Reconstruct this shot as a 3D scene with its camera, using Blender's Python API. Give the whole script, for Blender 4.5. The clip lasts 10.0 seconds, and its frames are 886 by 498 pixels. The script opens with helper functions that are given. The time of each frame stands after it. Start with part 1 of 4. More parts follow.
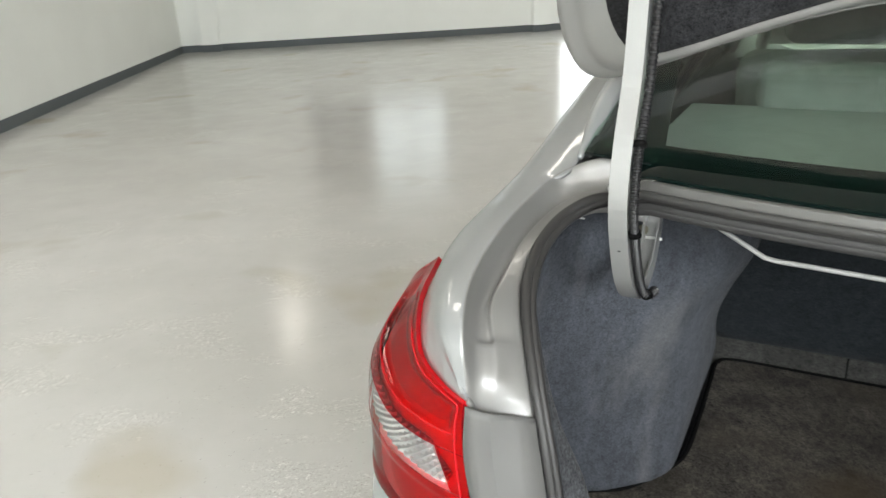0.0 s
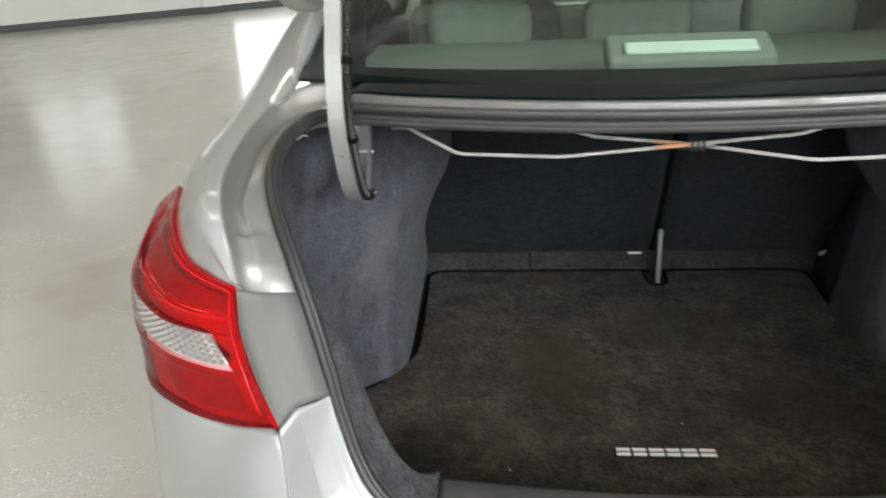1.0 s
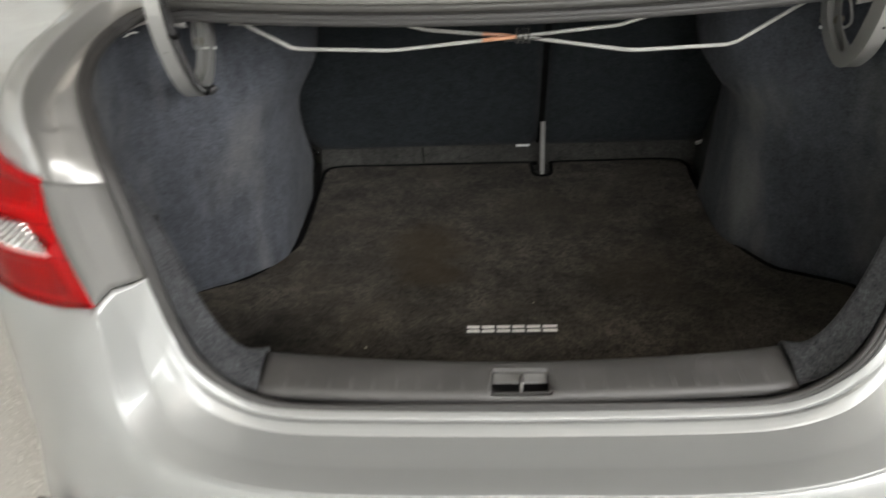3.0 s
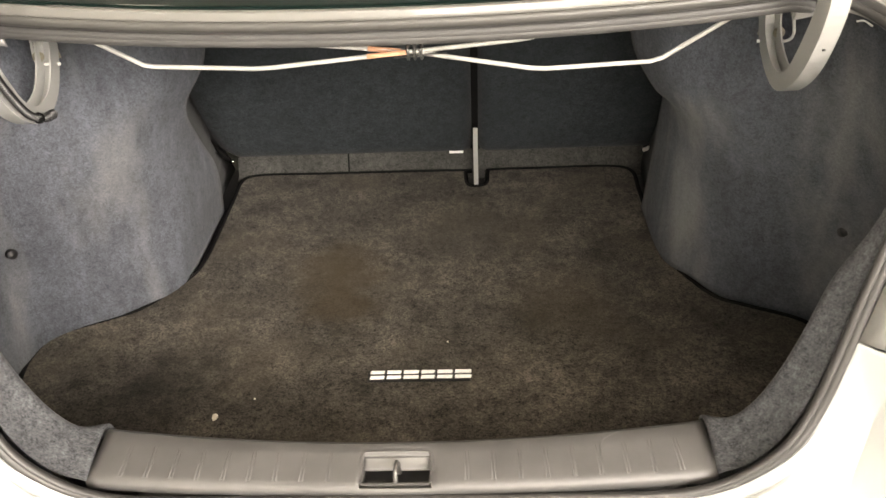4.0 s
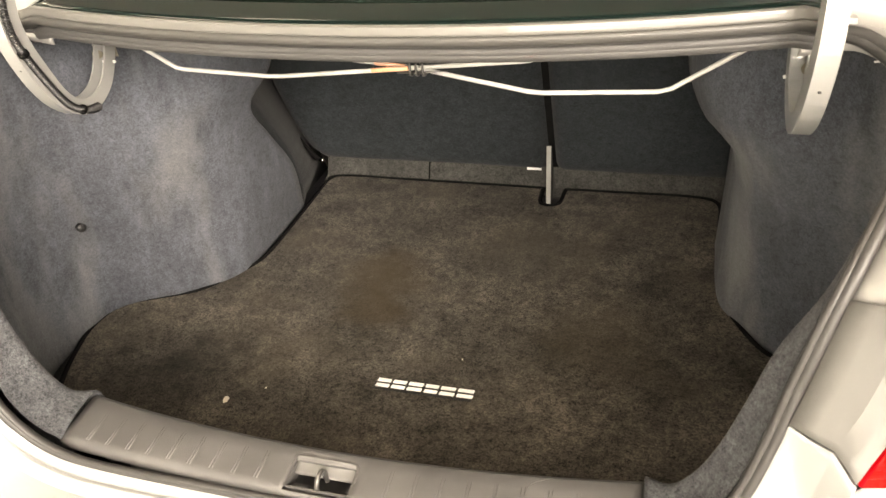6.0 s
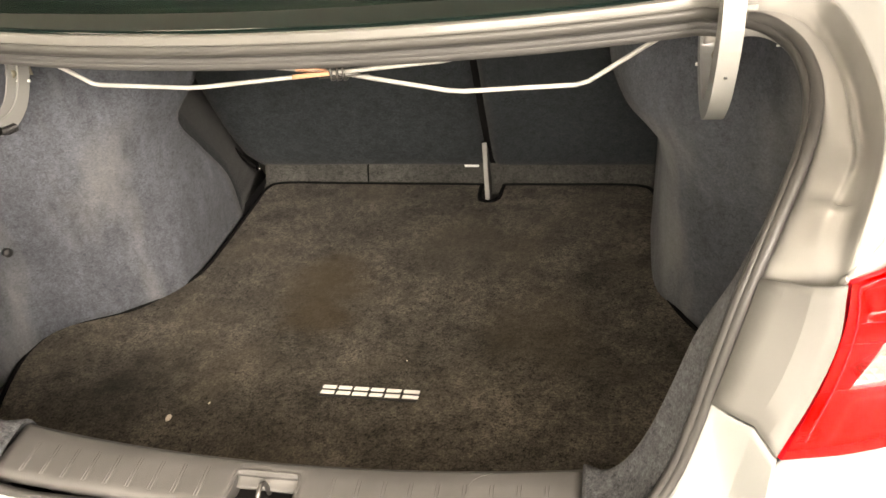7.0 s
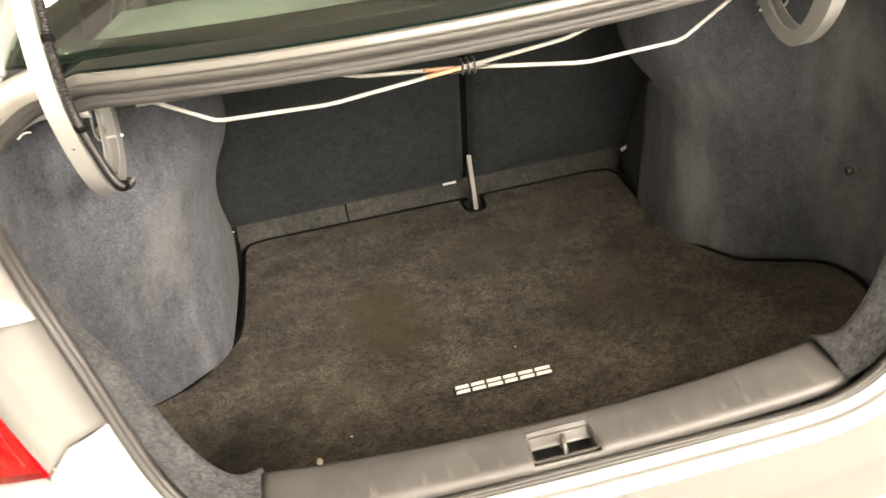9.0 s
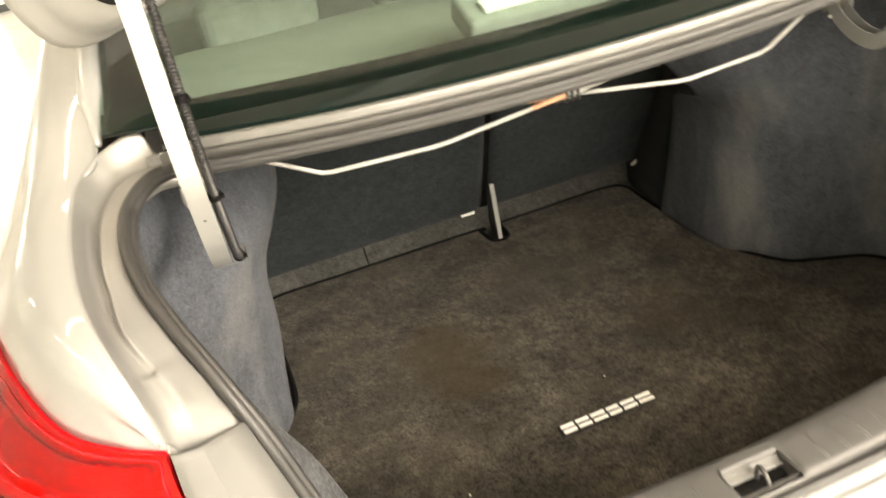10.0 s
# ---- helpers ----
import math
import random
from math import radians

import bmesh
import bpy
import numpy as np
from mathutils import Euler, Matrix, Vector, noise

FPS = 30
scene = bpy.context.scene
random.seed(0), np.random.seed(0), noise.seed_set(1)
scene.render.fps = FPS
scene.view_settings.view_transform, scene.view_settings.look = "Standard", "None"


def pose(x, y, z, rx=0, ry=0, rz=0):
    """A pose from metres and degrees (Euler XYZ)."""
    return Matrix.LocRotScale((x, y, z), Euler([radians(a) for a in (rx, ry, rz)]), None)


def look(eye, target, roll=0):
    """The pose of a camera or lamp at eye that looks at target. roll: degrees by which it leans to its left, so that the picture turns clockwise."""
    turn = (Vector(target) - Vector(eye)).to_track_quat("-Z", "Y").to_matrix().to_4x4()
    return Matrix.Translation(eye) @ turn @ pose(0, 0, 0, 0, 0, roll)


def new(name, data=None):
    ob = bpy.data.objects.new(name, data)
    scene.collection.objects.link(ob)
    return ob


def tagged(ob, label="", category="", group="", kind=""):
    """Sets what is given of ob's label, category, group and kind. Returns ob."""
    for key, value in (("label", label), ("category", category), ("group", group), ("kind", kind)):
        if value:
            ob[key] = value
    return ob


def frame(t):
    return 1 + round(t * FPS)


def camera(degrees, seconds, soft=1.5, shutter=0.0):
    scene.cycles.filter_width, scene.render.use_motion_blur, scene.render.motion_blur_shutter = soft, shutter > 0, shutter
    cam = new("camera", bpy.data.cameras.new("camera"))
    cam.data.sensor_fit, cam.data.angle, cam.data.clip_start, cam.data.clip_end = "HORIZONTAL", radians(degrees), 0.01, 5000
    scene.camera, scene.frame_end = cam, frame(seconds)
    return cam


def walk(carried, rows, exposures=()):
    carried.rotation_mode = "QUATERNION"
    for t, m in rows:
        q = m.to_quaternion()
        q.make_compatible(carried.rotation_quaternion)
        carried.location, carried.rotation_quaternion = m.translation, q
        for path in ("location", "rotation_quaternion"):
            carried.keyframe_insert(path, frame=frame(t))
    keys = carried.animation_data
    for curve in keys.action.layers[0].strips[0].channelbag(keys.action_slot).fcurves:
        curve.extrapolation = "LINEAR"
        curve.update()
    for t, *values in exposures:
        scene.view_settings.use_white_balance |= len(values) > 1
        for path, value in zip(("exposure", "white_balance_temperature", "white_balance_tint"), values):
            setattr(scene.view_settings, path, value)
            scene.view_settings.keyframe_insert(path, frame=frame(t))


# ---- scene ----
cam = camera(60.0, 10.0, 1.5, 0.4)
PATH = [
    (0, (-0.309, -0.623, 1.506), (-1.202, 1.012, 0.779), -2.9),
    (0.2, (-0.343, -0.657, 1.509), (-1.123, 1.035, 0.782), -2.9),
    (0.4, (-0.354, -0.701, 1.498), (-0.96, 1.059, 0.767), -3.0),
    (0.5, (-0.33, -0.721, 1.49), (-0.847, 1.063, 0.748), -3.9),
    (0.7, (-0.353, -0.744, 1.477), (-0.644, 1.082, 0.715), -3.0),
    (0.8, (-0.34, -0.758, 1.479), (-0.586, 1.059, 0.679), -2.1),
    (1, (-0.301, -0.82, 1.461), (-0.468, 1.007, 0.663), -2.6),
    (1.2, (-0.259, -0.854, 1.461), (-0.376, 0.969, 0.644), -1.6),
    (1.5, (-0.167, -0.921, 1.467), (-0.234, 0.894, 0.63), -0.7),
    (1.8, (-0.096, -1.023, 1.467), (-0.142, 0.778, 0.598), -1.2),
    (2, (-0.073, -1.086, 1.471), (-0.139, 0.709, 0.591), -2.5),
    (2.2, (-0.084, -1.107, 1.472), (-0.173, 0.678, 0.572), -3.2),
    (2.5, (-0.087, -1.093, 1.471), (-0.228, 0.665, 0.527), -3.6),
    (2.8, (-0.068, -0.973, 1.471), (-0.221, 0.746, 0.461), -3.1),
    (3, (-0.051, -0.886, 1.47), (-0.162, 0.824, 0.439), -3.0),
    (3.2, (-0.027, -0.789, 1.467), (-0.057, 0.924, 0.435), -3.5),
    (4.3, (0.151, -0.662, 1.47), (0.047, 1.002, 0.366), -2.8),
    (4.5, (0.177, -0.666, 1.464), (0.032, 1.004, 0.374), -3.8),
    (4.8, (0.186, -0.655, 1.467), (-0.023, 1.016, 0.388), -4.5),
    (5, (0.201, -0.64, 1.468), (-0.064, 1.029, 0.398), -4.3),
    (5.2, (0.24, -0.62, 1.467), (-0.101, 1.046, 0.415), -3.8),
    (6.3, (0.423, -0.606, 1.467), (-0.118, 1.0, 0.405), -5.2),
    (6.5, (0.433, -0.607, 1.465), (-0.085, 1.003, 0.398), -6.0),
    (6.8, (0.434, -0.603, 1.467), (-0.026, 1.024, 0.401), -6.6),
    (7, (0.426, -0.598, 1.467), (0.009, 1.042, 0.402), -6.3),
    (7.2, (0.419, -0.602, 1.468), (0.029, 1.047, 0.405), -5.7),
    (7.5, (0.384, -0.603, 1.453), (0.03, 1.048, 0.38), -5.1),
    (7.8, (0.301, -0.595, 1.444), (0.023, 1.066, 0.365), -5.5),
    (8, (0.22, -0.592, 1.447), (0.026, 1.092, 0.386), -6.5),
    (8.2, (0.123, -0.58, 1.455), (0.057, 1.132, 0.423), -6.8),
    (8.5, (-0.002, -0.622, 1.457), (0.065, 1.109, 0.458), -6.9),
    (8.8, (-0.11, -0.705, 1.439), (0.017, 1.036, 0.463), -8.3),
    (9, (-0.199, -0.741, 1.437), (-0.009, 1.001, 0.472), -9.3),
    (9.2, (-0.294, -0.731, 1.436), (-0.008, 0.996, 0.468), -10.4),
    (9.5, (-0.437, -0.671, 1.443), (-0.011, 1.024, 0.47), -12.3),
    (9.8, (-0.514, -0.617, 1.465), (-0.028, 1.065, 0.499), -12.4),
    (10, (-0.512, -0.574, 1.481), (-0.054, 1.124, 0.53), -11.2),
]
LOOKS = [(0, -0.82, 6600, 10), (0.6, -0.95, 6650, 11), (1.0, -0.92, 6700, 12), (1.5, -0.95, 6800, 14), (2.0, -1.0, 6900, 16), (2.5, -1.2, 6900, 15), (3.0, -1.12, 6950, 13), (3.3, -0.5, 7300, 14), (4.3, 0.46, 8250, 17), (5.2, 0.52, 8500, 16), (6.5, 0.44, 8700, 18), (7.6, 0.42, 8700, 17), (8.6, 0.72, 8600, 17), (9.3, 0.35, 8800, 18), (10, 0.31, 8800, 14)]
walk(cam, [(t, look(eye, target, roll)) for t, eye, target, roll in PATH], LOOKS)

# ---- light, exposure ----
world = bpy.data.worlds.new("world")
scene.world = world
world.use_nodes = True
_bg = world.node_tree.nodes["Background"]
_sky = world.node_tree.nodes.new("ShaderNodeTexSky")
_sky.sky_type, _sky.sun_disc = "NISHITA", False
_sky.sun_elevation, _sky.sun_rotation = radians(40), radians(120)
world.node_tree.links.new(_sky.outputs[0], _bg.inputs[0])
_bg.inputs[1].default_value = 0.12


def area_lamp(name, m, sx, sy, watts, colour):
    data = bpy.data.lights.new(name, "AREA")
    data.shape, data.size, data.size_y, data.energy, data.color = "RECTANGLE", sx, sy, watts, colour
    ob = new(name, data)
    ob.matrix_world = m
    return ob


# ---- materials ----
def material(name, colour, rough=0.5, metal=0.0, coat=0.0, emit=0.0):
    m = bpy.data.materials.new(name)
    m.use_nodes = True
    b = m.node_tree.nodes["Principled BSDF"]
    b.inputs["Base Color"].default_value = (*colour, 1)
    b.inputs["Roughness"].default_value = rough
    b.inputs["Metallic"].default_value = metal
    b.inputs["Coat Weight"].default_value = coat
    b.inputs["Coat Roughness"].default_value = 0.03
    if emit:
        b.inputs["Emission Color"].default_value = (*colour, 1)
        b.inputs["Emission Strength"].default_value = emit
    return m


def node(m, kind, **values):
    n = m.node_tree.nodes.new(kind)
    for k, v in values.items():
        n.inputs[k.replace("_", " ")].default_value = v
    return n


def join(m, a, b):
    m.node_tree.links.new(a, b)


def coords(m, scale=(1, 1, 1)):
    c = m.node_tree.nodes.new("ShaderNodeTexCoord")
    mp = m.node_tree.nodes.new("ShaderNodeMapping")
    mp.inputs["Scale"].default_value = scale
    join(m, c.outputs["Object"], mp.inputs["Vector"])
    return mp.outputs[0]


def noisy(m, vec, scale, detail=4.0, rough=0.6):
    n = node(m, "ShaderNodeTexNoise", Scale=scale, Detail=detail, Roughness=rough)
    join(m, vec, n.inputs["Vector"])
    return n.outputs["Fac"]


def ramp(m, fac, stops):
    r = m.node_tree.nodes.new("ShaderNodeValToRGB")
    e = r.color_ramp.elements
    while len(e) < len(stops):
        e.new(0.5)
    for el, (p, c) in zip(e, stops):
        el.position, el.color = p, (*c, 1) if len(c) == 3 else c
    join(m, fac, r.inputs[0])
    return r.outputs[0]


def mix(m, fac, a, b, mode="MIX"):
    n = m.node_tree.nodes.new("ShaderNodeMixRGB")
    n.blend_type = mode
    for sock, v in zip(n.inputs, (fac, a, b)):
        if hasattr(v, "is_output"):
            join(m, v, sock)
        elif isinstance(v, (int, float)):
            sock.default_value = v
        else:
            sock.default_value = (*v, 1)
    return n.outputs[0]


def bump(m, height, strength, distance):
    b = node(m, "ShaderNodeBump", Strength=strength, Distance=distance)
    join(m, height, b.inputs["Height"])
    join(m, b.outputs[0], m.node_tree.nodes["Principled BSDF"].inputs["Normal"])


def base(m, socket, name="Base Color"):
    join(m, socket, m.node_tree.nodes["Principled BSDF"].inputs[name])


def felt(name, dark, light, pile, streak=(1, 1, 1), depth=0.0015, wear=(1, 1, 1), wear_amount=0.0, patchy=0.3, blotch=34):
    """Needle felt and carpet: fibre speckle, soft brushed patches and a fuzzy relief."""
    m = material(name, dark, 0.95)
    v = coords(m)
    fine = mix(m, 0.45, noisy(m, v, pile, 2, 0.7), noisy(m, v, pile * 0.45, 2, 0.7))
    mid = noisy(m, coords(m, streak), blotch, 5, 0.62)
    soft = noisy(m, v, 6.5, 4, 0.55)
    tuft = mix(m, 0.25, fine, noisy(m, v, pile * 0.15, 3, 0.7))
    c = mix(m, ramp(m, tuft, [(0.38, (0, 0, 0)), (0.63, (1, 1, 1))]), dark, light)
    for fac, amount in ((mid, patchy), (soft, patchy * 0.8)):
        c = mix(m, 1.0, c, ramp(m, fac, [(0.34, (1 - amount,) * 3), (0.68, (1 + amount,) * 3)]), "MULTIPLY")
    if wear_amount:
        worn = ramp(m, noisy(m, coords(m, streak), 4.6, 4, 0.6), [(0.50, (0, 0, 0)), (0.70, (wear_amount,) * 3)])
        c = mix(m, worn, c, mix(m, fine, [w * 0.6 for w in wear], [w * 1.4 for w in wear]))
    base(m, c)
    b = m.node_tree.nodes["Principled BSDF"]
    b.inputs["Sheen Weight"].default_value = 0.05
    b.inputs["Sheen Roughness"].default_value = 0.5
    b.inputs["Specular IOR Level"].default_value = 0.1
    bump(m, fine, 0.55, depth)
    return m


def paint(name, colour, metal=0.22, rough=0.40, coat=0.8):
    m = material(name, colour, rough, metal, coat)
    v = coords(m)
    flake = noisy(m, v, 1400, 1, 0.5)
    base(m, mix(m, ramp(m, flake, [(0.3, (0, 0, 0)), (0.8, (1, 1, 1))]), [c * 0.95 for c in colour], [min(1, c * 1.05) for c in colour]))
    return m


SILVER = paint("silver_paint", (0.278, 0.286, 0.285))
INNER_PAINT = paint("inner_silver_paint", (0.235, 0.231, 0.223), 0.35, 0.34, 0.4)
LINER = felt("grey_felt", (0.037, 0.041, 0.049), (0.090, 0.097, 0.112), 430, (1, 1, 0.30), 0.001, wear=(0.185, 0.185, 0.184), wear_amount=0.6, patchy=0.15)
CARPET = felt("black_carpet", (0.007, 0.0061, 0.0052), (0.110, 0.097, 0.081), 450, (1, 1, 1), 0.0012, (0.060, 0.050, 0.037), 0.5, 0.38, 17)
LIPFELT = felt("lip_felt", (0.016, 0.017, 0.019), (0.080, 0.083, 0.089), 400, (1, 1, 1), 0.001, patchy=0.16)
SEATFELT = felt("charcoal_felt", (0.010, 0.0124, 0.0144), (0.032, 0.0378, 0.0426), 420, (1, 1, 1), 0.0008, patchy=0.15)
APRON = felt("apron_felt", (0.019, 0.019, 0.018), (0.070, 0.069, 0.065), 420, (1, 1, 1), 0.001, patchy=0.2)
# lining felt with the shade beside the seat put into its colour
SHADEFELT = felt("shaded_trim_felt", (0.006, 0.0075, 0.009), (0.020, 0.024, 0.027), 420, patchy=0.1)
FILLER = paint("matt_silver_paint", (0.118, 0.117, 0.112), 0.0, 0.62, 0.0)


def stain(m, x, y, r, colour, amount):
    """A round soft-edged patch of its own colour on the carpet."""
    t = m.node_tree
    b = t.nodes["Principled BSDF"]
    old = b.inputs["Base Color"].links[0].from_socket
    c = t.nodes.new("ShaderNodeTexCoord")
    d = t.nodes.new("ShaderNodeVectorMath")
    d.operation = "DISTANCE"
    wob = node(m, "ShaderNodeTexNoise", Scale=14.0, Detail=3.0)
    join(m, c.outputs["Object"], wob.inputs["Vector"])
    add = t.nodes.new("ShaderNodeVectorMath")
    add.operation = "MULTIPLY_ADD"
    add.inputs[1].default_value = (0.14, 0.14, 0.0)
    join(m, wob.outputs["Color"], add.inputs[0])
    join(m, c.outputs["Object"], add.inputs[2])
    join(m, add.outputs[0], d.inputs[0])
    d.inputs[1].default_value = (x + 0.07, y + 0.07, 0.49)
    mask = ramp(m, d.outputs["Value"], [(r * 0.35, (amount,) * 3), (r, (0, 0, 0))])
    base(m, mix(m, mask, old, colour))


# brown spills, and one near-black patch towards the mat's left side
stain(CARPET, -0.18, 0.64, 0.11, (0.038, 0.026, 0.014), 0.7)
stain(CARPET, -0.20, 0.78, 0.12, (0.040, 0.028, 0.015), 0.7)
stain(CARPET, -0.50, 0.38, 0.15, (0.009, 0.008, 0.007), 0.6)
stain(CARPET, 0.30, 0.62, 0.15, (0.042, 0.032, 0.021), 0.45)
stain(CARPET, 0.10, 0.88, 0.14, (0.046, 0.041, 0.034), 0.35)
BINDING = material("black_binding", (0.004, 0.004, 0.004), 0.8)
BINDING.node_tree.nodes["Principled BSDF"].inputs["Specular IOR Level"].default_value = 0.08


def plastic(name, colour, rough, grain=900, depth=0.0004):
    m = material(name, colour, rough)
    v = coords(m)
    n = noisy(m, v, grain, 2, 0.5)
    d = noisy(m, v, 14, 5, 0.65)
    base(m, mix(m, ramp(m, d, [(0.35, (0, 0, 0)), (0.75, (1, 1, 1))]), [c * 0.85 for c in colour], [c * 1.2 for c in colour]))
    base(m, ramp(m, d, [(0.3, (rough - 0.08,) * 3), (0.8, (rough + 0.12,) * 3)]), "Roughness")
    bump(m, n, 0.4, depth)
    return m


TRIM = plastic("grey_plastic", (0.068, 0.066, 0.065), 0.52)
PLATE = plastic("pale_grey_plastic", (0.092, 0.090, 0.088), 0.5)
GREYSEAL = plastic("grey_seal_rubber", (0.038, 0.037, 0.0365), 0.62, 380, 0.0006)
BLACK = plastic("black_plastic", (0.012, 0.012, 0.013), 0.45)
FRIT = material("black_glass_border", (0.002, 0.007, 0.006), 0.08)
FRIT.node_tree.nodes["Principled BSDF"].inputs["Specular IOR Level"].default_value = 0.2
RUBBER = plastic("black_rubber", (0.026, 0.025, 0.0245), 0.48, 500)
SLEEVE = material("sleeve_black", (0.008, 0.008, 0.009), 0.35)
CHROME = material("chrome", (0.75, 0.74, 0.72), 0.12, 1.0)
STEEL = material("striker_steel", (0.10, 0.098, 0.095), 0.35, 0.7)
RODPAINT = plastic("white_rod_paint", (0.38, 0.373, 0.357), 0.42, 300)
# One silver paint for the cowl; the lip's copy is darkened to hold its shade.
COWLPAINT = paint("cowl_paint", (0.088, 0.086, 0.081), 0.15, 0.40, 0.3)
COWL_SHADED = paint("shaded_cowl_paint", (0.040, 0.039, 0.037), 0.1, 0.5, 0.05)
PRIMER = plastic("cream_primer", (0.17, 0.155, 0.115), 0.5)
HINGEPAINT = paint("hinge_paint", (0.29, 0.29, 0.282))
TAPE = material("orange_tape", (0.70, 0.34, 0.21), 0.5)
WHITETAG = material("white_tag", (0.78, 0.78, 0.76), 0.6)
LOGOBLACK = material("badge_black", (0.008, 0.008, 0.008), 0.35)
LOGOSILVER = material("badge_silver", (0.88, 0.86, 0.83), 0.4)
CRUMB = material("crumb", (0.55, 0.5, 0.42), 0.8)
TYRE = plastic("tyre_rubber", (0.02, 0.02, 0.02), 0.8, 60, 0.002)
ALLOY = material("alloy_rim", (0.5, 0.5, 0.5), 0.35, 0.9)
HOUSING = material("lamp_housing_white", (0.93, 0.92, 0.91), 0.5)
BOWL = material("lamp_bowl_grey", (0.72, 0.71, 0.70), 0.3)
CABIN = plastic("cabin_grey", (0.16, 0.16, 0.155), 0.7)
SHELF = felt("shelf_felt", (0.22, 0.22, 0.215), (0.30, 0.30, 0.29), 300, patchy=0.06)
CABINSEAT = felt("cabin_cloth", (0.24, 0.24, 0.235), (0.31, 0.31, 0.30), 300, patchy=0.08)
HEADLINER = material("headliner", (0.66, 0.66, 0.62), 0.9)


def lens_red():
    m = material("red_lens", (0.50, 0.002, 0.006), 0.06, 0.0, 0.0)
    v = coords(m, (1, 1, 1))
    n = noisy(m, v, 9, 2, 0.5)
    base(m, ramp(m, n, [(0.35, (0.25, 0.001, 0.004)), (0.65, (0.42, 0.004, 0.010))]))
    b = m.node_tree.nodes["Principled BSDF"]
    b.inputs["Specular IOR Level"].default_value = 0.35
    return m


REDLENS = lens_red()
REDDARK = material("red_lens_inner", (0.20, 0.001, 0.003), 0.06, 0.0, 0.0)
REDEDGE = material("red_lens_edge", (0.52, 0.004, 0.010), 0.07, 0.0, 0.0)
for _m in (REDDARK, REDEDGE):
    _m.node_tree.nodes["Principled BSDF"].inputs["Specular IOR Level"].default_value = 0.35
CLEARLENS = material("reflector_facets", (0.50, 0.495, 0.485), 0.16, 0.6)


def glass(name, tint, ior=1.5):
    m = bpy.data.materials.new(name)
    m.use_nodes = True
    t = m.node_tree
    t.nodes.clear()
    out = t.nodes.new("ShaderNodeOutputMaterial")
    mixn = t.nodes.new("ShaderNodeMixShader")
    fr = t.nodes.new("ShaderNodeFresnel")
    fr.inputs[0].default_value = ior
    tr = t.nodes.new("ShaderNodeBsdfTransparent")
    tr.inputs[0].default_value = (*tint, 1)
    gl = t.nodes.new("ShaderNodeBsdfGlossy")
    gl.inputs["Roughness"].default_value = 0.015
    t.links.new(fr.outputs[0], mixn.inputs[0])
    t.links.new(tr.outputs[0], mixn.inputs[1])
    t.links.new(gl.outputs[0], mixn.inputs[2])
    t.links.new(mixn.outputs[0], out.inputs[0])
    return m


REDGLASS = glass("red_lamp_glass", (0.70, 0.003, 0.008), 1.34)
CARGLASS = glass("green_car_glass", (0.64, 0.88, 0.73), 1.75)
CLEARGLASS = glass("window_glass", (0.95, 0.97, 0.96))


def wall_paint(name, colour):
    m = material(name, colour, 0.75)
    v = coords(m)
    c = mix(m, ramp(m, noisy(m, v, 1.3, 4), [(0.3, (0, 0, 0)), (0.75, (1, 1, 1))]), [x * 0.95 for x in colour], colour)
    base(m, c)
    bump(m, noisy(m, v, 120, 3), 0.15, 0.002)
    return m


WALL = wall_paint("white_wall_paint", (0.86, 0.88, 0.845))
BASEBOARD = wall_paint("grey_base_paint", (0.10, 0.115, 0.12))
CEILING = wall_paint("ceiling_paint", (0.64, 0.60, 0.56))
BEAM = wall_paint("steel_beam_paint", (0.42, 0.42, 0.41))
FRAME = material("window_frame_paint", (0.6, 0.6, 0.6), 0.4)


def floor_material():
    m = material("sealed_concrete", (0.42, 0.41, 0.385), 0.2)
    v = coords(m)
    big = noisy(m, v, 0.55, 5, 0.6)
    mid = noisy(m, v, 3.5, 6, 0.65)
    fine = mix(m, 0.5, noisy(m, v, 46, 5, 0.75), noisy(m, v, 150, 3, 0.7))
    c = mix(m, ramp(m, big, [(0.35, (0, 0, 0)), (0.7, (1, 1, 1))]), (0.50, 0.495, 0.47), (0.57, 0.565, 0.55))
    c = mix(m, 1.0, c, ramp(m, mid, [(0.3, (0.965,) * 3), (0.7, (1.03,) * 3)]), "MULTIPLY")
    # scuffed, pitted patches where the sealer has worn through
    area = ramp(m, noisy(m, coords(m, (1.0, 1.6, 1)), 1.7, 5, 0.6), [(0.52, (0, 0, 0)), (0.60, (1, 1, 1))])
    chips = ramp(m, fine, [(0.53, (0, 0, 0)), (0.60, (0.8,) * 3)])
    spots = mix(m, 1.0, area, chips, "MULTIPLY")
    c = mix(m, spots, c, (0.88, 0.87, 0.83))
    grime = mix(m, 1.0, area, ramp(m, noisy(m, v, 130, 3, 0.7), [(0.56, (0, 0, 0)), (0.64, (0.75,) * 3)]), "MULTIPLY")
    c = mix(m, grime, c, (0.27, 0.25, 0.22))
    specks = ramp(m, noisy(m, v, 95, 1, 0.5), [(0.735, (0, 0, 0)), (0.77, (1, 1, 1))])
    c = mix(m, specks, c, (0.30, 0.28, 0.26))
    stain = ramp(m, noisy(m, coords(m, (1, 1, 1)), 1.15, 3, 0.5), [(0.60, (0, 0, 0)), (0.70, (0.5,) * 3)])
    c = mix(m, stain, c, (0.40, 0.355, 0.26))
    base(m, c)
    r = ramp(m, mid, [(0.3, (0.16,) * 3), (0.75, (0.22,) * 3)])
    base(m, r, "Roughness")
    bump(m, spots, 0.12, 0.0008)
    return m


FLOOR = floor_material()


